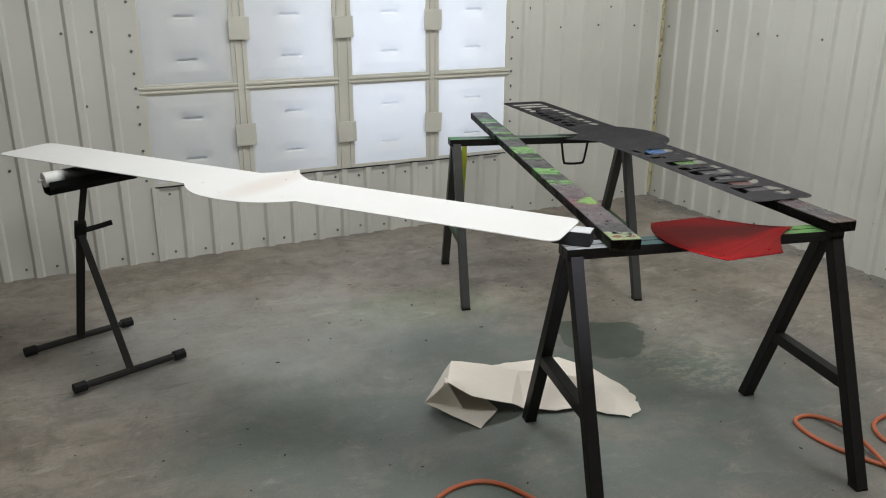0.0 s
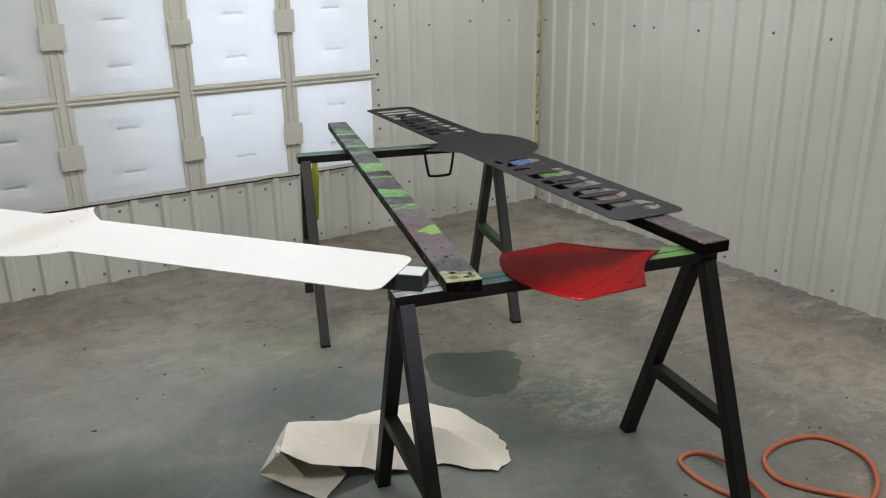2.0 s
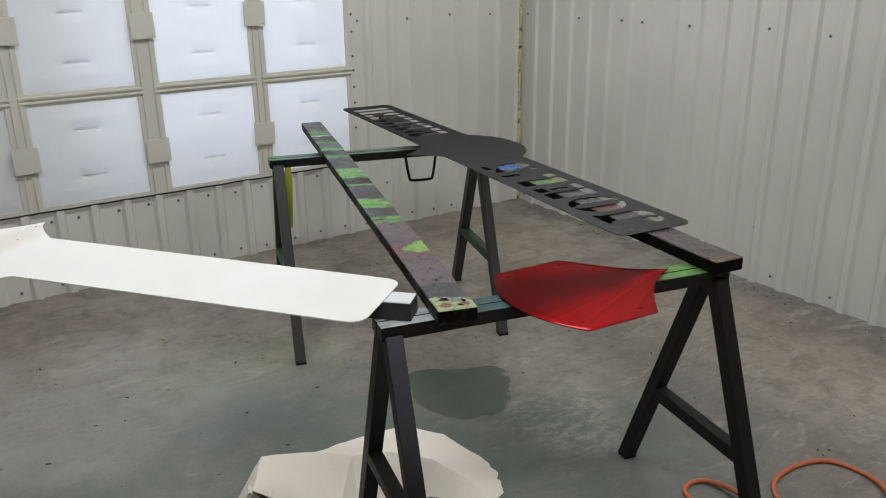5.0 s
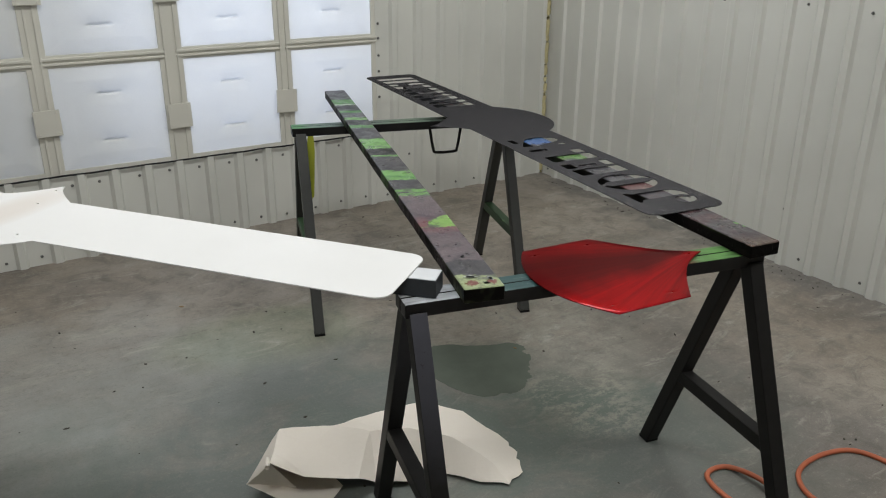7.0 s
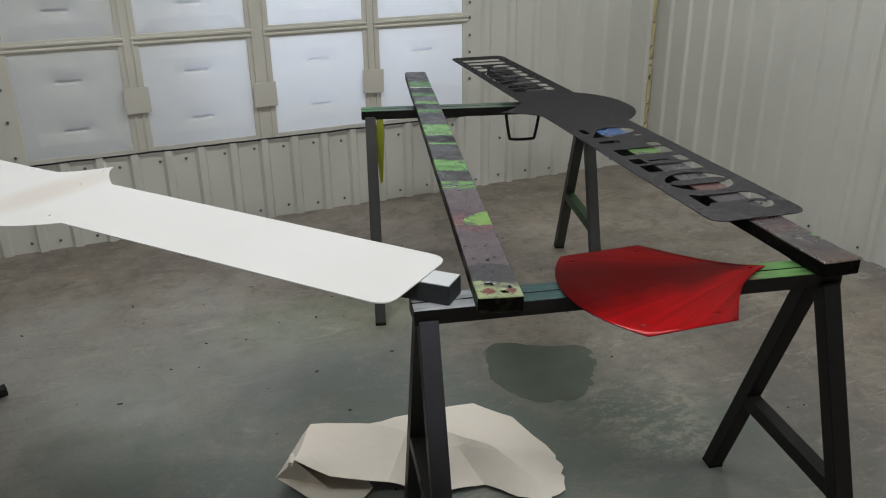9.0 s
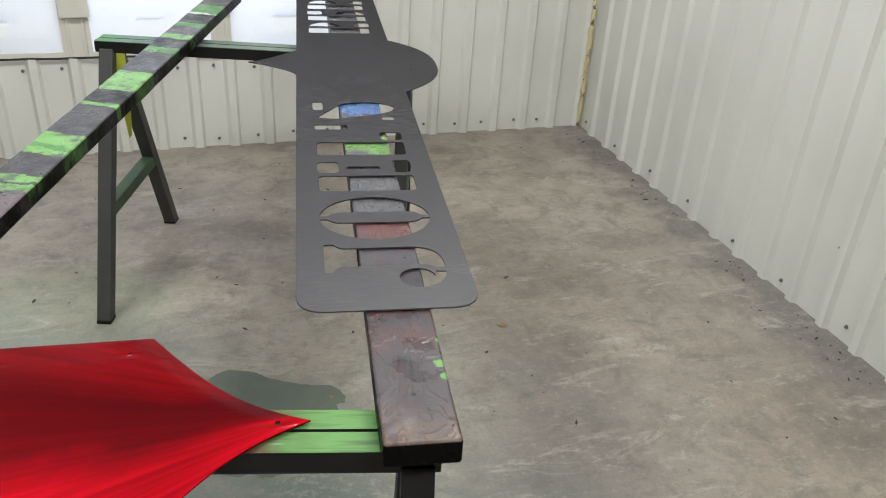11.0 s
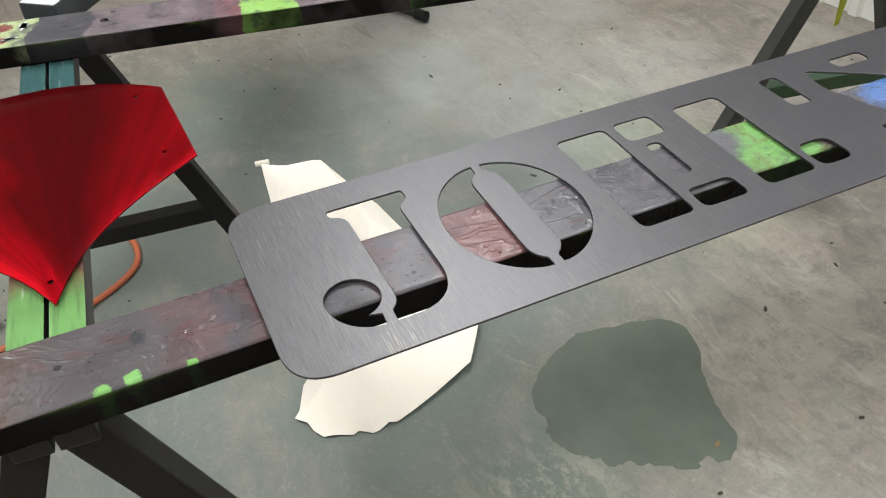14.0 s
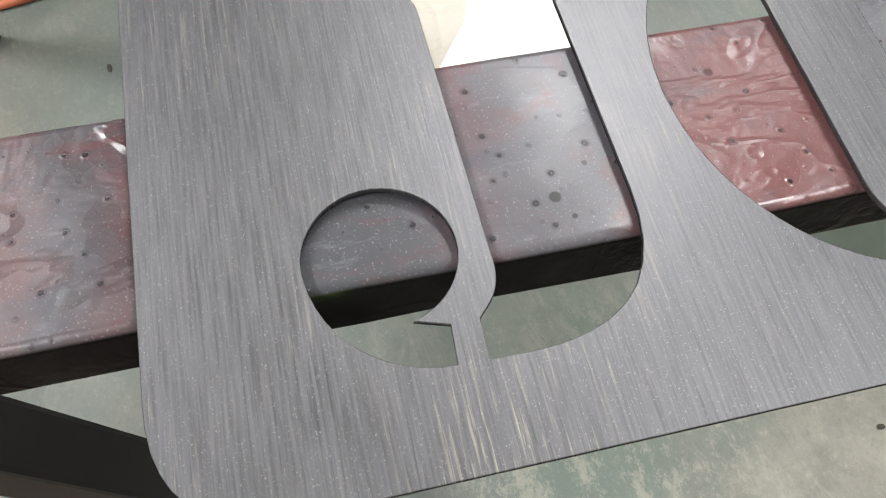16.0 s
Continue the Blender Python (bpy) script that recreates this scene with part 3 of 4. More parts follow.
def profile(a, b, phase):
    """Stations (along, depth) of ribbed sheet from a to b: trapezoid ribs, right flank at phase + n * PITCH."""
    out = [(a, 0.0)]
    n = math.ceil((a - phase) / PITCH)
    while phase + n * PITCH - 0.06 < b:
        e = phase + n * PITCH
        for d, h in ((-0.060, 0.0), (-0.044, RIB), (-0.012, RIB), (0.0, 0.0)):
            if a < e + d < b:
                out.append((e + d, h))
        n += 1
    return out + [(b, 0.0)]


def sheet(bm, stations, z0, z1, place):
    """Ribbed sheet, 1 cm thick; place(along, out, z) gives the world point, out towards the room."""
    cols = []
    for s, h in stations:
        cols.append([bm.verts.new(place(s, o, z)) for o, z in ((h, z0), (h, z1), (h - 0.012, z1), (h - 0.012, z0))])
    for a, b in zip(cols, cols[1:]):
        for j in range(4):
            bm.faces.new((a[j], a[(j + 1) % 4], b[(j + 1) % 4], b[j]))
    bm.faces.new(cols[0])
    bm.faces.new(cols[-1][::-1])
    return bm


FX0, FX1, FZ0, FZ1 = 0.735, 3.115, 0.45, 2.74
back = lambda s, o, z: (s, Y1 - o, z)  # noqa: E731
bm = bmesh.new()
sheet(bm, profile(X0, FX0, 0.118), 0.0, CEIL + 0.02, back)
sheet(bm, profile(FX0, FX1, 0.118), 0.0, FZ0, back)
sheet(bm, profile(FX0, FX1, 0.118), FZ1, CEIL + 0.02, back)
sheet(bm, profile(FX1, X1, 0.118), 0.0, CEIL + 0.02, back)
wall_back = tagged(part("wall_north", bm, M_WALL), "off-white ribbed sheet-metal wall round a filter bank", "wall", kind="structure")
wall_right = tagged(part("wall_east", sheet(bmesh.new(), profile(-Y1, -Y0, -3.235), 0.0, CEIL + 0.02, lambda s, o, z: (X1 - o, -s, z)), M_WALL),
                    "off-white ribbed sheet-metal wall", "wall", kind="structure")
wall_left = tagged(part("wall_west", sheet(bmesh.new(), profile(Y0, Y1, 0.02), 0.0, CEIL + 0.02, lambda s, o, z: (X0 + o, s, z)), M_WALL),
                   "off-white ribbed sheet-metal wall", "wall", kind="structure")
wall_south = tagged(part("wall_south", sheet(bmesh.new(), profile(-X1, -X0, 0.02), 0.0, CEIL + 0.02, lambda s, o, z: (-s, Y0 + o, z)), M_WALL),
                    "off-white ribbed sheet-metal wall", "wall", kind="structure")


def screws(name, places, parent, turn):
    bm = bmesh.new()
    for p in places:
        m = Matrix.Translation(p) @ turn
        bmesh.ops.create_cone(bm, cap_ends=True, segments=8, radius1=0.0080, radius2=0.0065, depth=0.002, matrix=m)
        bmesh.ops.create_cone(bm, cap_ends=True, segments=6, radius1=0.0055, radius2=0.005, depth=0.007, matrix=m @ Matrix.Translation((0, 0, 0.003)))
    ob = part(name, bm, M_SCREW, parent)
    return tagged(ob, "small grey hex-head wall screws", kind="stuff")


flat_b = [0.118 + (n + 0.45) * PITCH for n in range(-16, 26)]
pts = []
for n, x in enumerate(flat_b):
    j = random.uniform(-0.02, 0.02)
    if x < 4.3:
        pts.append((x + j, Y1 - 0.002, 0.045 + random.uniform(-0.012, 0.012)))
    if FX0 < x < FX1:
        pts.append((x + j, Y1 - 0.002, 0.395 + random.uniform(-0.015, 0.01)))
    elif 3.1 < x < 4.3 and n % 2 == 0:
        pts.append((x + j, Y1 - 0.002, 1.285 + random.uniform(-0.01, 0.01)))
    elif x < 0.7 and n % 3 == 0:
        pts.append((x + j, Y1 - 0.002, 0.62))
for z in (0.52, 0.67, 0.80, 0.89, 1.0, 1.1, 1.25, 1.34, 1.5):
    pts += [(FX1 + 0.016, Y1 - 0.004, z + 0.02 * math.sin(z * 9)), (FX0 - 0.02, Y1 - 0.004, z + 0.03 * math.cos(z * 7))]
screws("screws", pts + [(0.375, Y1 - 0.003, 1.329), (0.525, Y1 - 0.003, 1.334), (0.452, Y1 - 0.003, 0.94), (3.264, Y1 - 0.003, 1.417), (3.93, Y1 - 0.003, 1.418), (4.25, Y1 - 0.003, 1.382), (3.333, Y1 - 0.003, 0.285)], wall_back, pose(0, 0, 0, 90, 0, 0))
pts = [(X1 - 0.003, y, z) for y, z in ((4.997, 1.277), (4.51, 1.274), (4.151, 1.278), (4.091, 1.312), (3.993, 1.276), (3.658, 1.275), (3.175, 1.288), (2.855, 1.275), (3.116, 1.02), (4.108, 0.533), (3.122, 0.294), (2.5, 1.28), (4.088, 0.543), (2.2, 1.28))]
pts += [(X1 - 0.003, Y1 - 0.09 - n * PITCH * 2 + random.uniform(-0.02, 0.02), 0.05 + random.uniform(-0.01, 0.012)) for n in range(12)]
screws("screws", pts, wall_right, pose(0, 0, 0, 0, -90, 0))

# foam bead squeezed out of the corner joint
bm = bmesh.new()
pts = []
for n in range(150):
    z = 0.01 + n * (CEIL - 0.02) / 149
    pts.append((X1 - 0.022 + 0.006 * noise.noise((z * 14, 0, 3)), Y1 - 0.022 + 0.006 * noise.noise((z * 14, 5, 0)), z))
rod(pts, 0.013, 7, bm)
for v in bm.verts:
    v.co += 0.005 * noise.noise_vector(v.co * 60)
tagged(part("trim", bm, M_FOAM, smooth=True), "yellowed foam bead in the wall corner", "sealant", kind="structure")

# filter bank: mullions, rails, clip plates and pillowed pads
bank = empty("filter_bank", pose(0, Y1, 0))
tagged(bank, "wall bank of white square air filters in a painted frame", "filter bank")
COLS = [(0.755, 1.262), (1.342, 1.882), (1.985, 2.503), (2.580, 3.095)]
ROWS = [(0.462, 0.980), (1.030, 1.548), (1.598, 2.116), (2.166, 2.684)]
for a, b in ((FX0 - 0.004, 0.765), (1.255, 1.350), (1.875, 1.993), (2.497, 2.588), (3.088, FX1 + 0.004)):
    w, c = b - a, (a + b) / 2
    bm = box(w, 0.03, FZ1 - FZ0 + 0.01, (c, 0.017, (FZ0 + FZ1) / 2), 0.003)
    if w > 0.06:
        box(0.010, 0.010, FZ1 - FZ0, (a + 0.030, 0.0, (FZ0 + FZ1) / 2), 0.002, bm)
        box(0.010, 0.010, FZ1 - FZ0, (b - 0.024, 0.0, (FZ0 + FZ1) / 2), 0.002, bm)
    part("mullion", bm, M_FRAME, bank)
for z0, z1 in ((FZ0 - 0.002, 0.470), (0.975, 1.036), (1.543, 1.604), (2.111, 2.172), (2.679, FZ1)):
    for (a, b) in COLS:
        bm = box(b - a + 0.03, 0.026, z1 - z0, ((a + b) / 2, 0.016, (z0 + z1) / 2), 0.003)
        if z1 - z0 > 0.04:
            box(b - a + 0.05, 0.012, 0.012, ((a + b) / 2, 0.0, z0 + 0.042), 0.002, bm)
            box(b - a + 0.05, 0.012, 0.010, ((a + b) / 2, 0.0, z0 + 0.018), 0.002, bm)
        part("cross_rail", bm, M_FRAME, bank)
clip_me = None
for c in (1.312, 1.940, 2.543):
    for z in (0.700, 1.355, 1.9, 2.45):
        bm = box(0.120, 0.006, 0.128, (0, 0, 0), 0.002)
        for dx, dz in ((-0.045, 0.05), (0.045, 0.05), (-0.045, -0.05), (0.045, -0.05)):
            bmesh.ops.create_cone(bm, cap_ends=True, segments=8, radius1=0.004, radius2=0.003, depth=0.004, matrix=pose(dx, -0.004, dz, 90, 0, 0))
        o = part("clip_plate", bm, M_FRAME, bank)
        o.location = (c + random.uniform(-0.006, 0.006), -0.0165, z + random.uniform(-0.03, 0.02))
        o.rotation_euler = (0, radians(random.uniform(-2, 2)), 0)
for ci, (a, b) in enumerate(COLS):
    for ri, (z0, z1) in enumerate(ROWS):
        w, h, n, nv = b - a, z1 - z0, 52, 120
        sag = random.uniform(0.7, 1.2)
        bm = bmesh.new()
        grid = []
        for i in range(n + 1):
            for j in range(nv + 1):
                u, v = i / n, j / nv
                edge = min(u, 1 - u, v, 1 - v)
                y = 0.012 - 0.016 * sag * min(1, edge * 7) ** 0.5
                for cv in (0.27, 0.73):
                    dx, dz = (u - 0.5) * w, (v - cv - 0.02 * (ci - 1.5) * 0.4) * h
                    d = math.hypot(max(0, abs(dx) - 0.045), dz * 1.3)
                    y += 0.020 * math.exp(-(d / 0.008) ** 2) + 0.012 * math.exp(-(d / 0.050) ** 2)
                y += 0.003 * noise.noise((u * 5 + ci * 3, v * 5 + ri * 3, 1))
                grid.append(bm.verts.new((a + u * w, y, z0 + v * h)))
        for i in range(n):
            for j in range(nv):
                q = i * (nv + 1) + j
                bm.faces.new((grid[q], grid[q + nv + 1], grid[q + nv + 2], grid[q + 1]))
        o = part("filter_pad", bm, M_FILTER, bank, smooth=True)
# dark gap under the lowest pads, its shade modelled as a black strip
bm = bmesh.new()
rod([(FX0 + 0.02 + t * (FX1 - FX0 - 0.04) / 60, -0.014 + 0.0025 * noise.noise((t * 0.4, 0, 0)), FZ0 - 0.001 + 0.004 * noise.noise((t * 0.3, 2, 0))) for t in range(61)], 0.005, 6, bm)
part("gap_shade", bm, M_DARK, bank)

# ceiling fixtures
for n, (fx, fy) in enumerate(FIXTURES):
    f = empty("ceiling_light", pose(fx, fy, CEIL))
    tagged(f, "white two-tube fluorescent ceiling light", "lamp", "ceiling lights")
    part("housing", box(1.26, 0.30, 0.07, (0, 0, -0.02), 0.006), M_CEIL, f)
    for dy in (-0.07, 0.07):
        part("tube", rod([(-0.6, dy, -0.08), (0.6, dy, -0.08)], 0.014, 10), M_TUBE, f)

# ---- puddle stain ----
ring = []
edge = spline([(2.283, 3.06, 0), (2.318, 3.155, 0), (2.348, 3.232, 0), (2.392, 3.280, 0), (2.462, 3.270, 0), (2.555, 3.203, 0), (2.640, 3.162, 0), (2.698, 3.143, 0),
               (2.722, 3.096, 0), (2.702, 3.015, 0), (2.655, 2.942, 0), (2.592, 2.875, 0), (2.546, 2.830, 0), (2.480, 2.812, 0), (2.452, 2.838, 0), (2.382, 2.848, 0),
               (2.318, 2.925, 0), (2.283, 3.06, 0)], 12)[:-1]
for p in edge:
    w = 0.020 if p.x > 2.42 and p.y < 3.12 else 0.006
    ring.append((p.x + w * noise.turbulence(p * 30, 3, False), p.y + w * noise.turbulence(p * 30 + Vector((7, 3, 0)), 3, False)))
pud = part("puddle", plate("puddle", [ring], 0.0006, M_PUDDLE, 0.0003), None)
pud.location.z = 0.0002
tagged(pud, "damp dark green-grey stain on the concrete", "puddle")

# ---- trestles ----
H_TOP = 0.82


def trestle(m, length, inset, reach, top_mat, leg_mat, brace_mat, label, handle):
    t = empty("trestle", m)
    tagged(t, label, "sawhorse", "trestles")
    for s in (-1, 1):
        part("top_rail", box(length, 0.0385, 0.036, (0, s * 0.0213 + 0.003, H_TOP - 0.018), 0.004), top_mat, t)
    for s in (-1, 1):
        x = s * (length / 2 - inset)
        for d in (-1, 1):
            foot, head = (x, d * reach, 0.004), (x, d * 0.024, H_TOP - 0.030)
            leg = part("leg", strut(foot, head, 0.043, 0.043), leg_mat, t)
            part("foot_pad", box(0.0445, 0.046, 0.010, (x, d * (reach - 0.002), 0.0055), 0.002), M_BLACK, leg)
        zb = 0.325
        yb = reach - (reach - 0.024) * (zb / (H_TOP - 0.036))
        part("brace", strut((x, -yb, zb), (x, yb, zb), 0.040, 0.040), brace_mat, t)
    if handle is not None:
        h = handle
        part("handle", rod(spline([(h - 0.072, 0, H_TOP - 0.04), (h - 0.056, 0, H_TOP - 0.135), (h - 0.040, 0, H_TOP - 0.152), (h + 0.040, 0, H_TOP - 0.152),
                                   (h + 0.056, 0, H_TOP - 0.135), (h + 0.072, 0, H_TOP - 0.04)], 6), 0.0065), M_LEG, t)
    return t


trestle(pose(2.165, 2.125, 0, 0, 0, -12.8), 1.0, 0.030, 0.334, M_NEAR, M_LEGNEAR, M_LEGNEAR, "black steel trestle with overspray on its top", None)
trestle(pose(2.602, 3.830, 0, 0, 0, -17.2), 0.995, 0.036, 0.352, M_FAR, M_LEGFAR, M_BRACE, "dark green-grey steel trestle with a hanging handle", 0.185)

# yellow-green strip hanging from the far trestle
bm = bmesh.new()
pts = [(0, 0), (0.012, 0), (0.014, -0.1), (0.010, -0.2), (0.006, -0.30), (0.0, -0.31), (-0.006, -0.2), (-0.008, -0.1)]
strip = part("tape_strip", plate("tape_strip", [[(x * 1.6, y) for x, y in pts]], 0.003, M_TAPE, 0.0003), None)
strip.matrix_basis = pose(2.182, 3.925, H_TOP - 0.006, 90, 0, -14)
tagged(strip, "yellow-green tape strip hanging from the trestle", "tape")

# ---- boards on the trestles ----
BW, BT, BL = 0.098, 0.038, 2.438


def board(name, x, y, turn, material, label):
    bm = bmesh.new()
    box(BW, BL, BT, (-0.0045, BL / 2, BT / 2), 0.0, bm)
    cuts = [e for e in bm.edges if abs(e.verts[0].co.y - e.verts[1].co.y) > 1]
    bmesh.ops.subdivide_edges(bm, edges=cuts, cuts=60)
    bmesh.ops.bevel(bm, geom=[e for e in bm.edges if len(e.link_faces) == 2 and e.calc_face_angle(0) > 1], offset=0.0048, segments=4, profile=0.5, affect="EDGES")
    for v in bm.verts:
        v.co.x += 0.0015 * noise.noise((v.co.y * 5, 0, 7)) + 0.0008 * noise.noise(v.co * 40)
    bm.normal_update()
    ob = part(name, bm, material, smooth=True)
    ob.modifiers.new("normals", "WEIGHTED_NORMAL")
    ob.matrix_basis = pose(x, y, H_TOP + 0.001, 0, 0, -turn)
    return tagged(ob, label, "board")


bar = board("painted_board", 1.836, 2.115, 17.2, M_BAR, "long wooden board with black, green and red sprayed bands")
for fx, fy, size, turn in ((0.006, 0.022, 0.010, 60), (0.022, 0.044, 0.013, 15), (-0.022, 0.062, 0.017, 80), (-0.004, 0.190, 0.007, 130)):
    bm = bmesh.new()
    q = [bm.verts.new((0.5 * size * math.cos(radians(a)) * w, size * math.sin(radians(a)) * w, 0.0008 + 22 * (size * math.cos(radians(a)) * 0.5) ** 2)) for a, w in zip(range(0, 360, 45), (1, 0.7, 1.1, 0.8, 1, 0.9, 1.15, 0.75))]
    bm.faces.new(q)
    bmesh.ops.solidify(bm, geom=bm.faces[:], thickness=0.0006)
    flake = part("paint_flake", bm, M_BLOCK if size > 0.012 else M_BLACK, bar)
    flake.matrix_basis = pose(fx, fy, BT + 0.0004, 0, 0, turn)
beam = board("dark_board", 2.617, 1.957, 8.0, M_BEAM, "long dark board with wrinkled glossy paint runs")

# ---- propeller-shaped plates ----
HW, LEN = 0.1425, 2.44
HL = 0.1350  # the dark plate is cut a little narrower on its spike side


def outline(left_half):
    """The plate: two blades, an arc on one side of the hub and a spike on the other."""
    out = rounded([(HW, 1.007), (HW, 0.0), (-left_half, 0.0), (-left_half, 1.146)], [0, 0.047, 0.047, 0], 10)
    left = []
    for n in range(1, 10):
        t = n / 9
        left.append((-left_half - (0.265 - left_half) * t ** 1.5, 1.146 + 0.111 * t))
    for n in range(1, 10):
        t = n / 9
        left.append((-0.265 + (0.265 - left_half) * t ** 0.72, 1.257 + 0.121 * t))
    far = rounded([(-left_half, 1.378), (-left_half, LEN), (HW, LEN), (HW, 1.497)], [0, 0.047, 0.047, 0], 10)
    arc = []
    for n in range(31):
        d = 0.245 - 0.49 * n / 30
        arc.append((HW + 0.115 * (1 - abs(d / 0.245) ** 2.5), 1.252 + d))
    return out + left + far[1:] + arc


def half_moon(cu, cv, ru, rv, side, gap, tie=0.0):
    """Half of an oval opening, cut along its long axis at gap; tie: the narrower end bridges."""
    a0 = math.asin((tie or gap) / ru)
    out = []
    for n in range(33):
        a = a0 + (math.pi - 2 * a0) * n / 32
        out.append((cv + rv * math.cos(a), cu + side * ru * math.sin(a)))
    if tie:
        line = rounded([(-0.0995, tie), (-0.085, tie), (-0.073, gap), (0.073, gap), (0.085, tie), (0.0995, tie)], [0, 0.002, 0.013, 0.013, 0.002, 0])
        out += [(cv + x, cu + side * y) for x, y in line[1:-1]]
    return out


def openings():
    """Plain bar and round openings along both blades."""
    cuts = []
    # bar with flared head and a rounded lower corner
    cuts.append(rounded([(-0.0905, 0.109), (-0.077, 0.109), (-0.070, 0.1265), (0.078, 0.1285), (0.0885, 0.1180), (0.105, 0.1175), (0.106, 0.1900), (-0.063, 0.1885), (-0.073, 0.203), (-0.0905, 0.203)],
                        [0.005, 0.005, 0.012, 0.010, 0.0, 0.0, 0.058, 0.010, 0.006, 0.006], 9))
    # round hole with a short foot
    ball = [(0.0565 + 0.0295 * math.cos(a), 0.0880 + 0.0295 * math.sin(a)) for a in (radians(16 + 254 * n / 30) for n in range(31))]
    ball += [(0.0565 + 0.0480 * math.sin(a), 0.1070 - 0.0485 * math.cos(a)) for a in (radians(6 + 84 * n / 12) for n in range(13))]
    cuts.append(ball + [(0.0885, 0.1080)])
    # round opening split by a bar
    cuts += [half_moon(0.3015, 0.005, 0.0835, 0.0995, s, 0.0195, 0.0055) for s in (-1, 1)]
    # bars
    for v0, v1, u0, u1, r in ((-0.092, 0.097, 0.412, 0.484, 0.012), (-0.094, -0.050, 0.497, 0.554, 0.012), (-0.037, 0.034, 0.509, 0.530, 0.009),
                              (0.060, 0.098, 0.496, 0.560, 0.012), (-0.092, 0.097, 0.589, 0.662, 0.012), (0.048, 0.097, 0.671, 0.721, 0.016),
                              (-0.095, -0.021, 0.737, 0.769, 0.010), (-0.097, -0.072, 0.866, 0.926, 0.009), (0.062, 0.093, 0.798, 0.822, 0.009)):
        cuts.append(slot(v0, v1, u0, u1, r))
    cuts.append(rounded([(-0.090, 0.814), (-0.040, 0.804), (0.087, 0.850), (0.106, 0.892), (0.047, 0.931), (-0.024, 0.918)], [0.014, 0.02, 0.022, 0.024, 0.026, 0.026]))
    # the other blade
    for i, u in enumerate((1.575, 1.735, 1.895, 2.055, 2.215)):
        cuts.append(slot(-0.097, 0.095, u, u + 0.066, 0.010))
        if i < 4:
            cuts.append(half_moon(u + 0.078, -0.045, 0.062, 0.050, 1, 0.004) if i % 2 == 0 else slot(-0.099, -0.05, u + 0.080, u + 0.138, 0.01))
            cuts.append(half_moon(u + 0.078, 0.047, 0.062, 0.050, 1, 0.004) if i % 2 else slot(0.050, 0.098, u + 0.080, u + 0.138, 0.01))
    cuts.append(slot(-0.10, 0.098, 2.30, 2.36, 0.01))
    return cuts


def drilled(*places):
    return [[(x + 0.0042 * math.cos(radians(45 * n)), y + 0.0042 * math.sin(radians(45 * n))) for n in range(8)] for x, y in places]


HUB_HOLES = drilled((-0.10, 1.30), (0.10, 1.06), (0.18, 1.20), (0.12, 1.43), (-0.22, 1.262))
sign = part("metal_sign", plate("metal_sign", [outline(HL)] + openings() + HUB_HOLES, 0.003, M_SIGN), None)
sign.matrix_basis = pose(2.636, 2.239, H_TOP + BT + 0.0035, 0, 0, -7.9)
tagged(sign, "dark brushed steel propeller sign with cut-out bars, lying on a board", "sign")

# white primed twin, tilted a little between block and roller
me = plate("primed_sign", [outline(HW)] + HUB_HOLES, 0.003, M_WHITE)
bmw = bmesh.new()
bmw.from_mesh(me)
bmesh.ops.triangulate(bmw, faces=[f for f in bmw.faces if len(f.verts) > 4])
bmesh.ops.subdivide_edges(bmw, edges=[e for e in bmw.edges if e.calc_length() > 0.08], cuts=3, use_grid_fill=False)
bmesh.ops.triangulate(bmw, faces=[f for f in bmw.faces if len(f.verts) > 4])
bmw.to_mesh(me)
bmw.free()
me.transform(Matrix.Diagonal((0.94, 1.012, 1, 1)))
white = part("primed_sign", me, None)
R, Zr, Zl = Vector((1.700, 2.240)), 0.8675, 0.906
ud = Vector((0.63, -0.776)).normalized()
start = R - ud * LEN * 1.012 * math.cos(math.asin((Zl - Zr) / LEN))
turn = math.degrees(math.atan2(ud.y, ud.x)) - 90
white.matrix_basis = pose(start.x, start.y, Zl, 0, 0, turn) @ pose(0, 0, 0, -math.degrees(math.asin((Zl - Zr) / LEN)), 0, 0)
tagged(white, "white primed propeller sign resting on block and roller stand", "sign")

# ---- wooden block under the primed sign ----
blk = empty("wood_block", pose(1.727, 2.259, H_TOP + 0.001, 0, 0, 44))
tagged(blk, "small wooden block, white on top, dark sides", "block")
part("block_body", box(0.068, 0.125, 0.044, (0, 0, 0.022), 0.003), M_BLOCKSIDE, blk)
part("painted_top", box(0.064, 0.121, 0.002, (0, 0, 0.0446), 0.0008), M_BLOCK, blk, "white sprayed top face")

# ---- red panel ----
loop = [(0.078, -0.205)]
for n in range(1, 24):
    q = -0.205 + 0.41 * n / 24
    loop.append((0.078 * abs(q / 0.205) ** 2.1, q))
loop.append((0.078, 0.205))
loop.append((0.288, 0.207))
for n in range(1, 12):
    t = n / 11
    loop.append((0.288 + 0.214 * t ** 1.0, 0.207 * (1 - t) - 0.035 * math.sin(math.pi * t)))
for n in range(1, 12):
    t = n / 11
    loop.append((0.502 - 0.216 * t, -0.202 * t + 0.033 * math.sin(math.pi * t)))
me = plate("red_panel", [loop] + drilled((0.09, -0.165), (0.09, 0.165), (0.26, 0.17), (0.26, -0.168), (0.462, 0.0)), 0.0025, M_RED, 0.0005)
bmr = bmesh.new()
bmr.from_mesh(me)
bmesh.ops.triangulate(bmr, faces=[f for f in bmr.faces if len(f.verts) > 4])
for _ in range(3):
    bmesh.ops.subdivide_edges(bmr, edges=[e for e in bmr.edges if e.calc_length() > 0.03], cuts=1)
    bmesh.ops.triangulate(bmr, faces=[f for f in bmr.faces if len(f.verts) > 4])
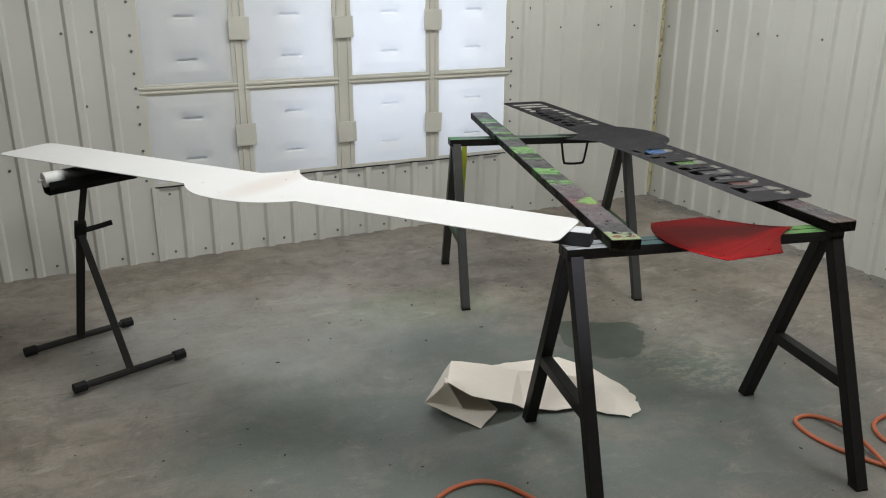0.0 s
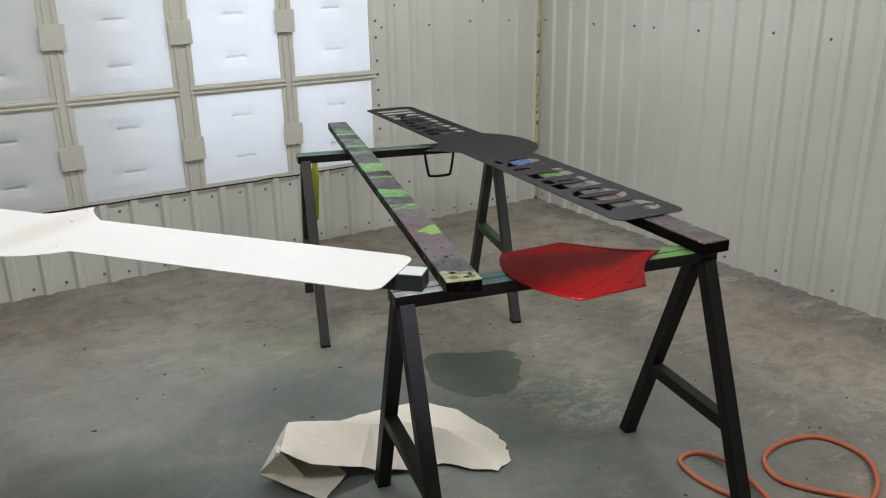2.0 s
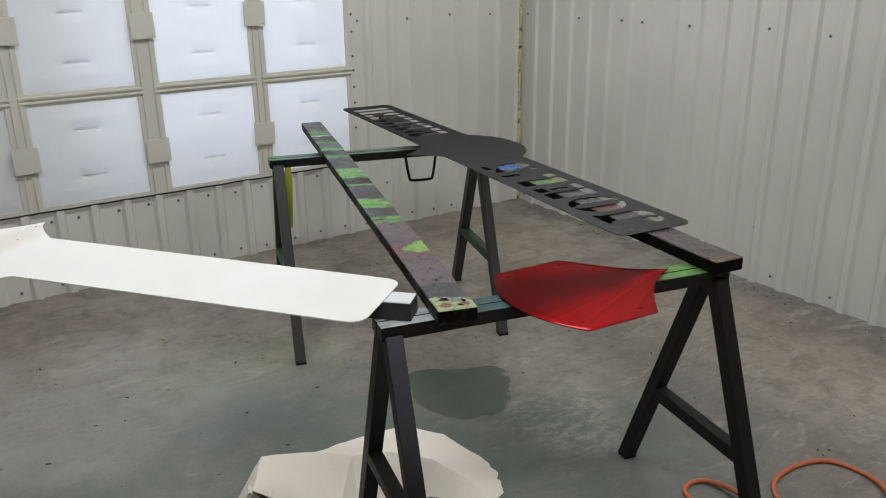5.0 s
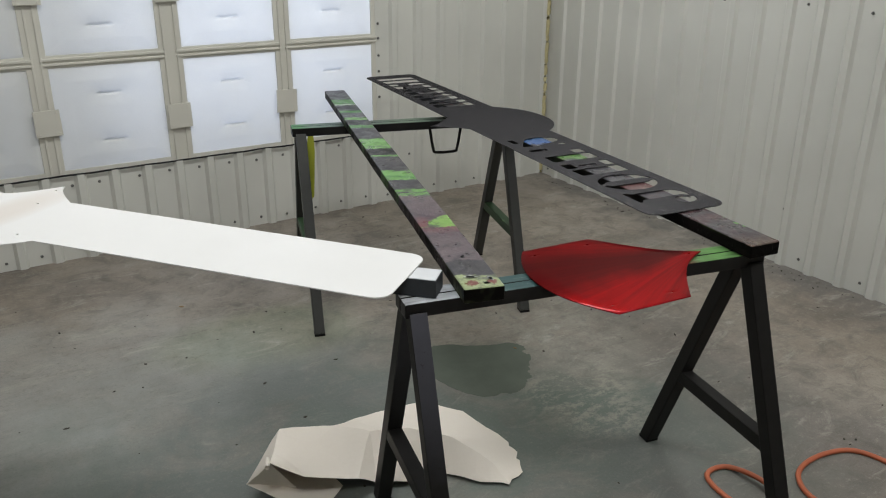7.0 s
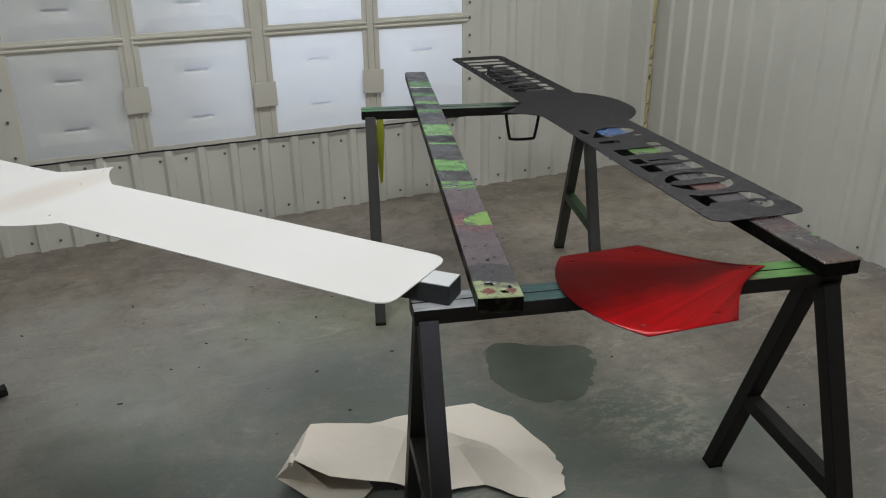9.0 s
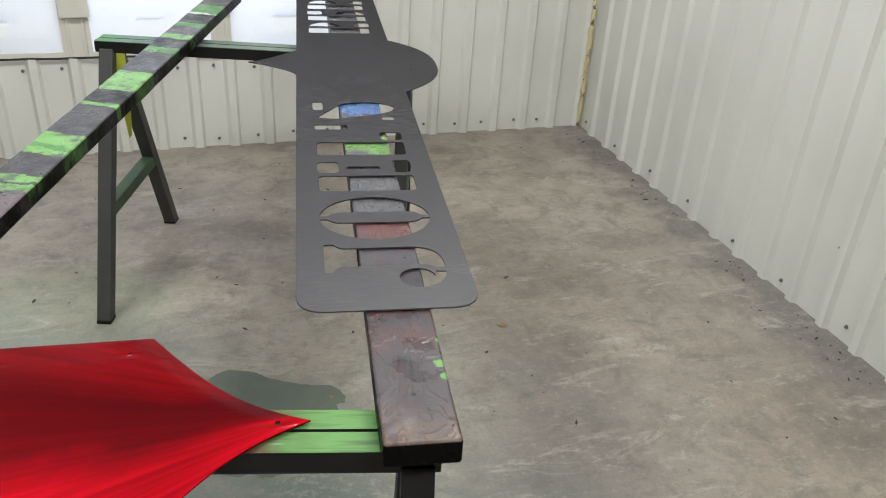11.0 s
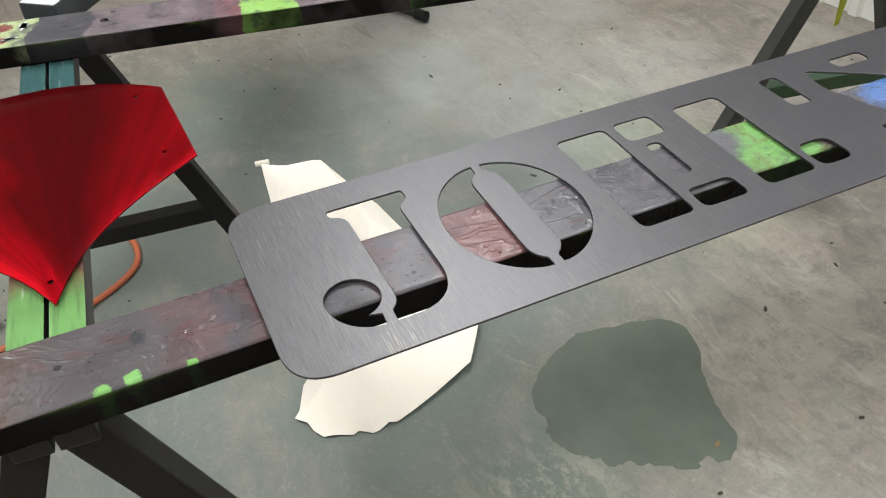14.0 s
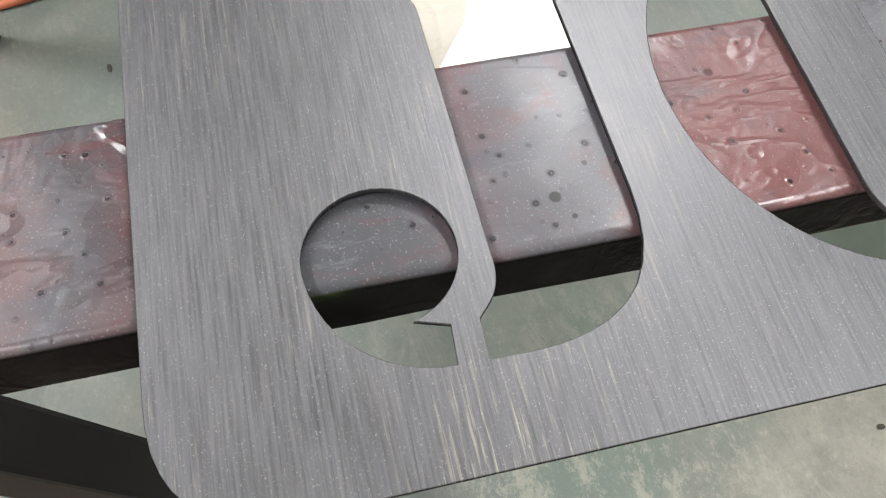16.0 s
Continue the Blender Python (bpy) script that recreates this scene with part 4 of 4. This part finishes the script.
for v in bmr.verts:
    # gently sprung sheet: the outer rims droop a little
    v.co.z += 0.003 - 0.10 * max(0, -v.co.y - 0.05) ** 2 - 0.10 * max(0, v.co.y - 0.05) ** 2
for f in bmr.faces:
    f.smooth = abs(f.normal.z) > 0.8
bmr.to_mesh(me)
bmr.free()
red = part("red_panel", me, None)
red.matrix_basis = pose(1.993, 2.118, H_TOP + 0.001, 0, 0, -6)
tagged(red, "glossy candy-red shield-shaped metal panel on the trestle", "panel")

# ---- roller stand ----
st = empty("roller_stand", pose(0, 0, 0))
tagged(st, "dusty black folding roller stand", "roller stand")
for a, b in (((0.037, 3.967), (0.466, 4.117)), ((0.218, 3.511), (0.640, 3.651))):
    bar = part("foot_bar", rod([(*a, 0.032), (*b, 0.032)], 0.015, 10), M_STAND, st, smooth=False)
    d = (Vector(b) - Vector(a)).normalized()
    for p, s in ((a, -1), (b, 1)):
        q = Vector(p) - s * 0.03 * d
        part("end_cap", rod([(q.x, q.y, 0.032), (q.x + s * 0.012 * d.x, q.y + s * 0.012 * d.y, 0.032), (q.x + s * 0.045 * d.x, q.y + s * 0.045 * d.y, 0.032),
                             (q.x + s * 0.05 * d.x, q.y + s * 0.05 * d.y, 0.032)], 0.0225, 10), M_BLACK, bar, "ribbed rubber cap")
base, leg2, head = Vector((0.252, 4.042, 0.03)), Vector((0.428, 3.582, 0.03)), Vector((0.315, 3.895, 0.585))
part("post", strut(base, head, 0.036, 0.036, 0.004), M_STAND, st)
part("prop_leg", strut(leg2, head - (head - base) * 0.02, 0.030, 0.034, 0.004), M_STAND, st)
top = Vector((0.352, 3.835, 0.79))
part("inner_post", strut(head - (top - head) * 0.3, top, 0.026, 0.026, 0.003), M_STAND, st)
part("collar", strut(head - (head - base) * 0.06, head + (head - base) * 0.06, 0.048, 0.048, 0.005), M_BLACK, st)
part("clamp_lever", rod(spline([head + Vector((0.02, -0.01, 0.0)), head + Vector((0.06, -0.005, 0.005)), head + Vector((0.13, 0.0, 0.018))], 4), 0.012, 8), M_BLACK, st)
ra, rb = Vector((0.205, 3.745, 0.850)), Vector((0.565, 3.865, 0.862))
rd = (rb - ra).normalized()
roller = part("roller", rod([ra, ra + rd * 0.004, rb - rd * 0.004, rb], 0.030, 20), M_SPRAYED, st, "black roller with white overspray on its end")
part("axle", rod([ra - rd * 0.02, rb + rd * 0.02], 0.006, 8), M_ROLLER, roller)
cr = bmesh.new()
side = rd.cross(Vector((0, 0, 1))).normalized()
prof = [(-0.040, -0.004), (-0.044, -0.030), (-0.028, -0.060), (0.028, -0.060), (0.044, -0.030), (0.040, -0.004)]
rings = []
for k2, along in enumerate((0.006, 0.37)):
    rings.append([cr.verts.new(ra + rd * along + side * p + Vector((0, 0, q))) for p, q in prof])
for j in range(5):
    cr.faces.new((rings[0][j], rings[0][j + 1], rings[1][j + 1], rings[1][j]))
bmesh.ops.solidify(cr, geom=cr.faces[:], thickness=0.003)
part("cradle", cr, M_BLACK, st)

# ---- crumpled masking paper ----
PV = [(1.430, 2.765, 0.050), (1.575, 2.568, 0.004), (1.560, 2.690, 0.035), (1.546, 2.770, 0.210), (1.508, 2.705, 0.196), (1.600, 2.690, 0.140),
      (1.723, 2.597, 0.060), (1.752, 2.800, 0.130), (1.840, 2.745, 0.105), (1.784, 2.600, 0.020), (1.930, 2.880, 0.070), (2.130, 2.885, 0.045),
      (2.229, 2.787, 0.020), (2.275, 2.567, 0.006), (2.251, 2.488, 0.006), (2.210, 2.419, 0.006), (2.144, 2.392, 0.006), (2.067, 2.442, 0.010),
      (2.003, 2.530, 0.012), (1.899, 2.545, 0.014), (1.948, 2.690, 0.110), (2.051, 2.590, 0.100), (2.125, 2.455, 0.050), (1.690, 2.640, 0.020), (1.640, 2.880, 0.06), (1.463, 2.634, 0.196), (1.555, 2.612, 0.125)]
PF = [(0, 1, 2), (0, 2, 25), (0, 25, 4), (0, 4, 3), (2, 1, 23), (25, 4, 5), (25, 5, 26), (26, 5, 6), (2, 23, 24), (0, 2, 24), (3, 4, 5), (3, 5, 7), (5, 6, 7), (6, 8, 7), (6, 9, 8), (7, 8, 10), (8, 20, 10),
      (10, 20, 11), (20, 12, 11), (8, 9, 20), (9, 19, 20), (19, 18, 20), (20, 18, 21), (18, 17, 21), (21, 17, 22), (17, 16, 22), (22, 16, 15), (22, 15, 14),
      (21, 22, 14), (21, 14, 13), (20, 21, 13), (20, 13, 12), (3, 7, 24), (7, 10, 24), (0, 3, 24)]
bm = bmesh.new()
pv = [bm.verts.new(p) for p in PV]
for f in PF:
    bm.faces.new([pv[i] for i in f])
bmesh.ops.subdivide_edges(bm, edges=bm.edges[:], cuts=3, use_grid_fill=True)
bmesh.ops.triangulate(bm, faces=[f for f in bm.faces if len(f.verts) > 4])
for _ in range(1):
    bmesh.ops.smooth_vert(bm, verts=[v for v in bm.verts if not v.is_boundary], factor=0.3, use_axis_x=True, use_axis_y=True, use_axis_z=True)
for v in bm.verts:
    v.co.z = max(0.003, v.co.z + 0.006 * noise.noise(v.co * 14))
    if v.is_boundary and v.co.x > 2.13 and v.co.y < 2.6:
        v.co += Vector((0.017 * noise.noise(v.co * 90), 0.017 * noise.noise(v.co * 110 + Vector((4, 0, 0))), 0))
for f in bm.faces:
    f.smooth = True
for e in bm.edges:
    e.smooth = len(e.link_faces) == 2 and e.calc_face_angle(0) < 0.36
paper = part("masking_paper", bm, M_PAPER)
sol = paper.modifiers.new("thickness", "SOLIDIFY")
sol.thickness, sol.offset = 0.0008, 1
tagged(paper, "crumpled cream masking paper lying on the floor", "paper")
tube = part("tape_curl", rod([(1.452, 2.622, 0.193), (1.466, 2.656, 0.196)], 0.0075, 12, caps=False), M_PAPER, paper)

# ---- orange air hose ----
zh = 0.008
hose_pts = [(3.9, 1.05), (3.5, 1.30), (3.095, 1.555), (2.965, 1.685), (2.885, 1.83), (2.945, 1.94), (3.08, 1.968), (3.215, 1.925), (3.25, 1.80), (3.18, 1.69),
            (3.05, 1.605), (2.90, 1.60), (2.78, 1.68), (2.70, 1.82), (2.665, 1.97), (2.695, 2.09), (2.785, 2.09), (2.805, 1.97), (2.765, 1.82), (2.71, 1.66), (2.60, 1.35),
            (2.2, 1.05), (1.75, 1.35), (1.58, 1.75), (1.535, 2.06), (1.455, 2.235), (1.34, 2.275), (1.22, 2.225), (1.165, 2.08), (1.22, 1.93), (1.36, 1.87), (1.48, 1.90)]
pts3 = [(x, y, zh + (0.016 if k2 in (9, 10, 17, 18, 30, 31) else 0.0)) for k2, (x, y) in enumerate(hose_pts)]
hose = part("air_hose", rod(spline(pts3, 10), 0.0085, 10), M_HOSE, smooth=True)
tagged(hose, "coiled orange rubber air hose on the floor", "hose")

# ---- litter ----


def leaf(x, y, size, turn, material, label):
    pts = [(0, -1), (0.35, -0.5), (0.5, 0.05), (0.28, 0.6), (0.02, 1.0), (-0.3, 0.5), (-0.46, -0.1), (-0.3, -0.6)]
    me = plate("dry_leaf", [[(a * size * random.uniform(0.7, 1.2), b * size * random.uniform(0.8, 1.1)) for a, b in pts]], 0.0012, material, 0.0002)
    for v in me.vertices:
        v.co.z += 6 * v.co.x ** 2 + 2 * v.co.y ** 2
    ob = part("dry_leaf", me, None)
    ob.matrix_basis = pose(x, y, 0.0012, 0, 0, turn)
    return tagged(ob, label, "leaf", "dry leaves")


leaf(2.691, 3.094, 0.011, 20, M_LEAF, "small ochre leaf scrap on the stain")
leaf(3.307, 3.331, 0.022, 70, M_LEAF, "dry brown leaf on the concrete")
leaf(1.632, 4.206, 0.014, 40, M_LEAF, "small yellowed leaf on the concrete")
leaf(3.43, 3.62, 0.012, 110, M_DARKLEAF, "small dark leaf on the concrete")
random.seed(5)
bm = bmesh.new()
for n in range(260):
    if n < 190:
        x, y = random.uniform(-0.2, 4.3), random.uniform(1.6, 4.95)
    else:
        x, y = 4.37 - abs(random.gauss(0, 0.05)), random.uniform(2.2, 4.98)
    r = random.uniform(0.0018, 0.0055)
    m = pose(x, y, r * 0.3 + 0.0004, random.uniform(-15, 15), random.uniform(-15, 15), random.uniform(0, 360)) @ Matrix.Diagonal((r * random.uniform(0.6, 2.6), r, r * 0.35, 1))
    # swept clean round the stain
    if not (1.9 < x < 2.95 and 2.25 < y < 3.0):
        bmesh.ops.create_icosphere(bm, subdivisions=1, radius=1, matrix=m)
tagged(part("floor_litter", bm, M_DARKLEAF), "dark crumbs and specks scattered on the floor", "litter", kind="stuff")
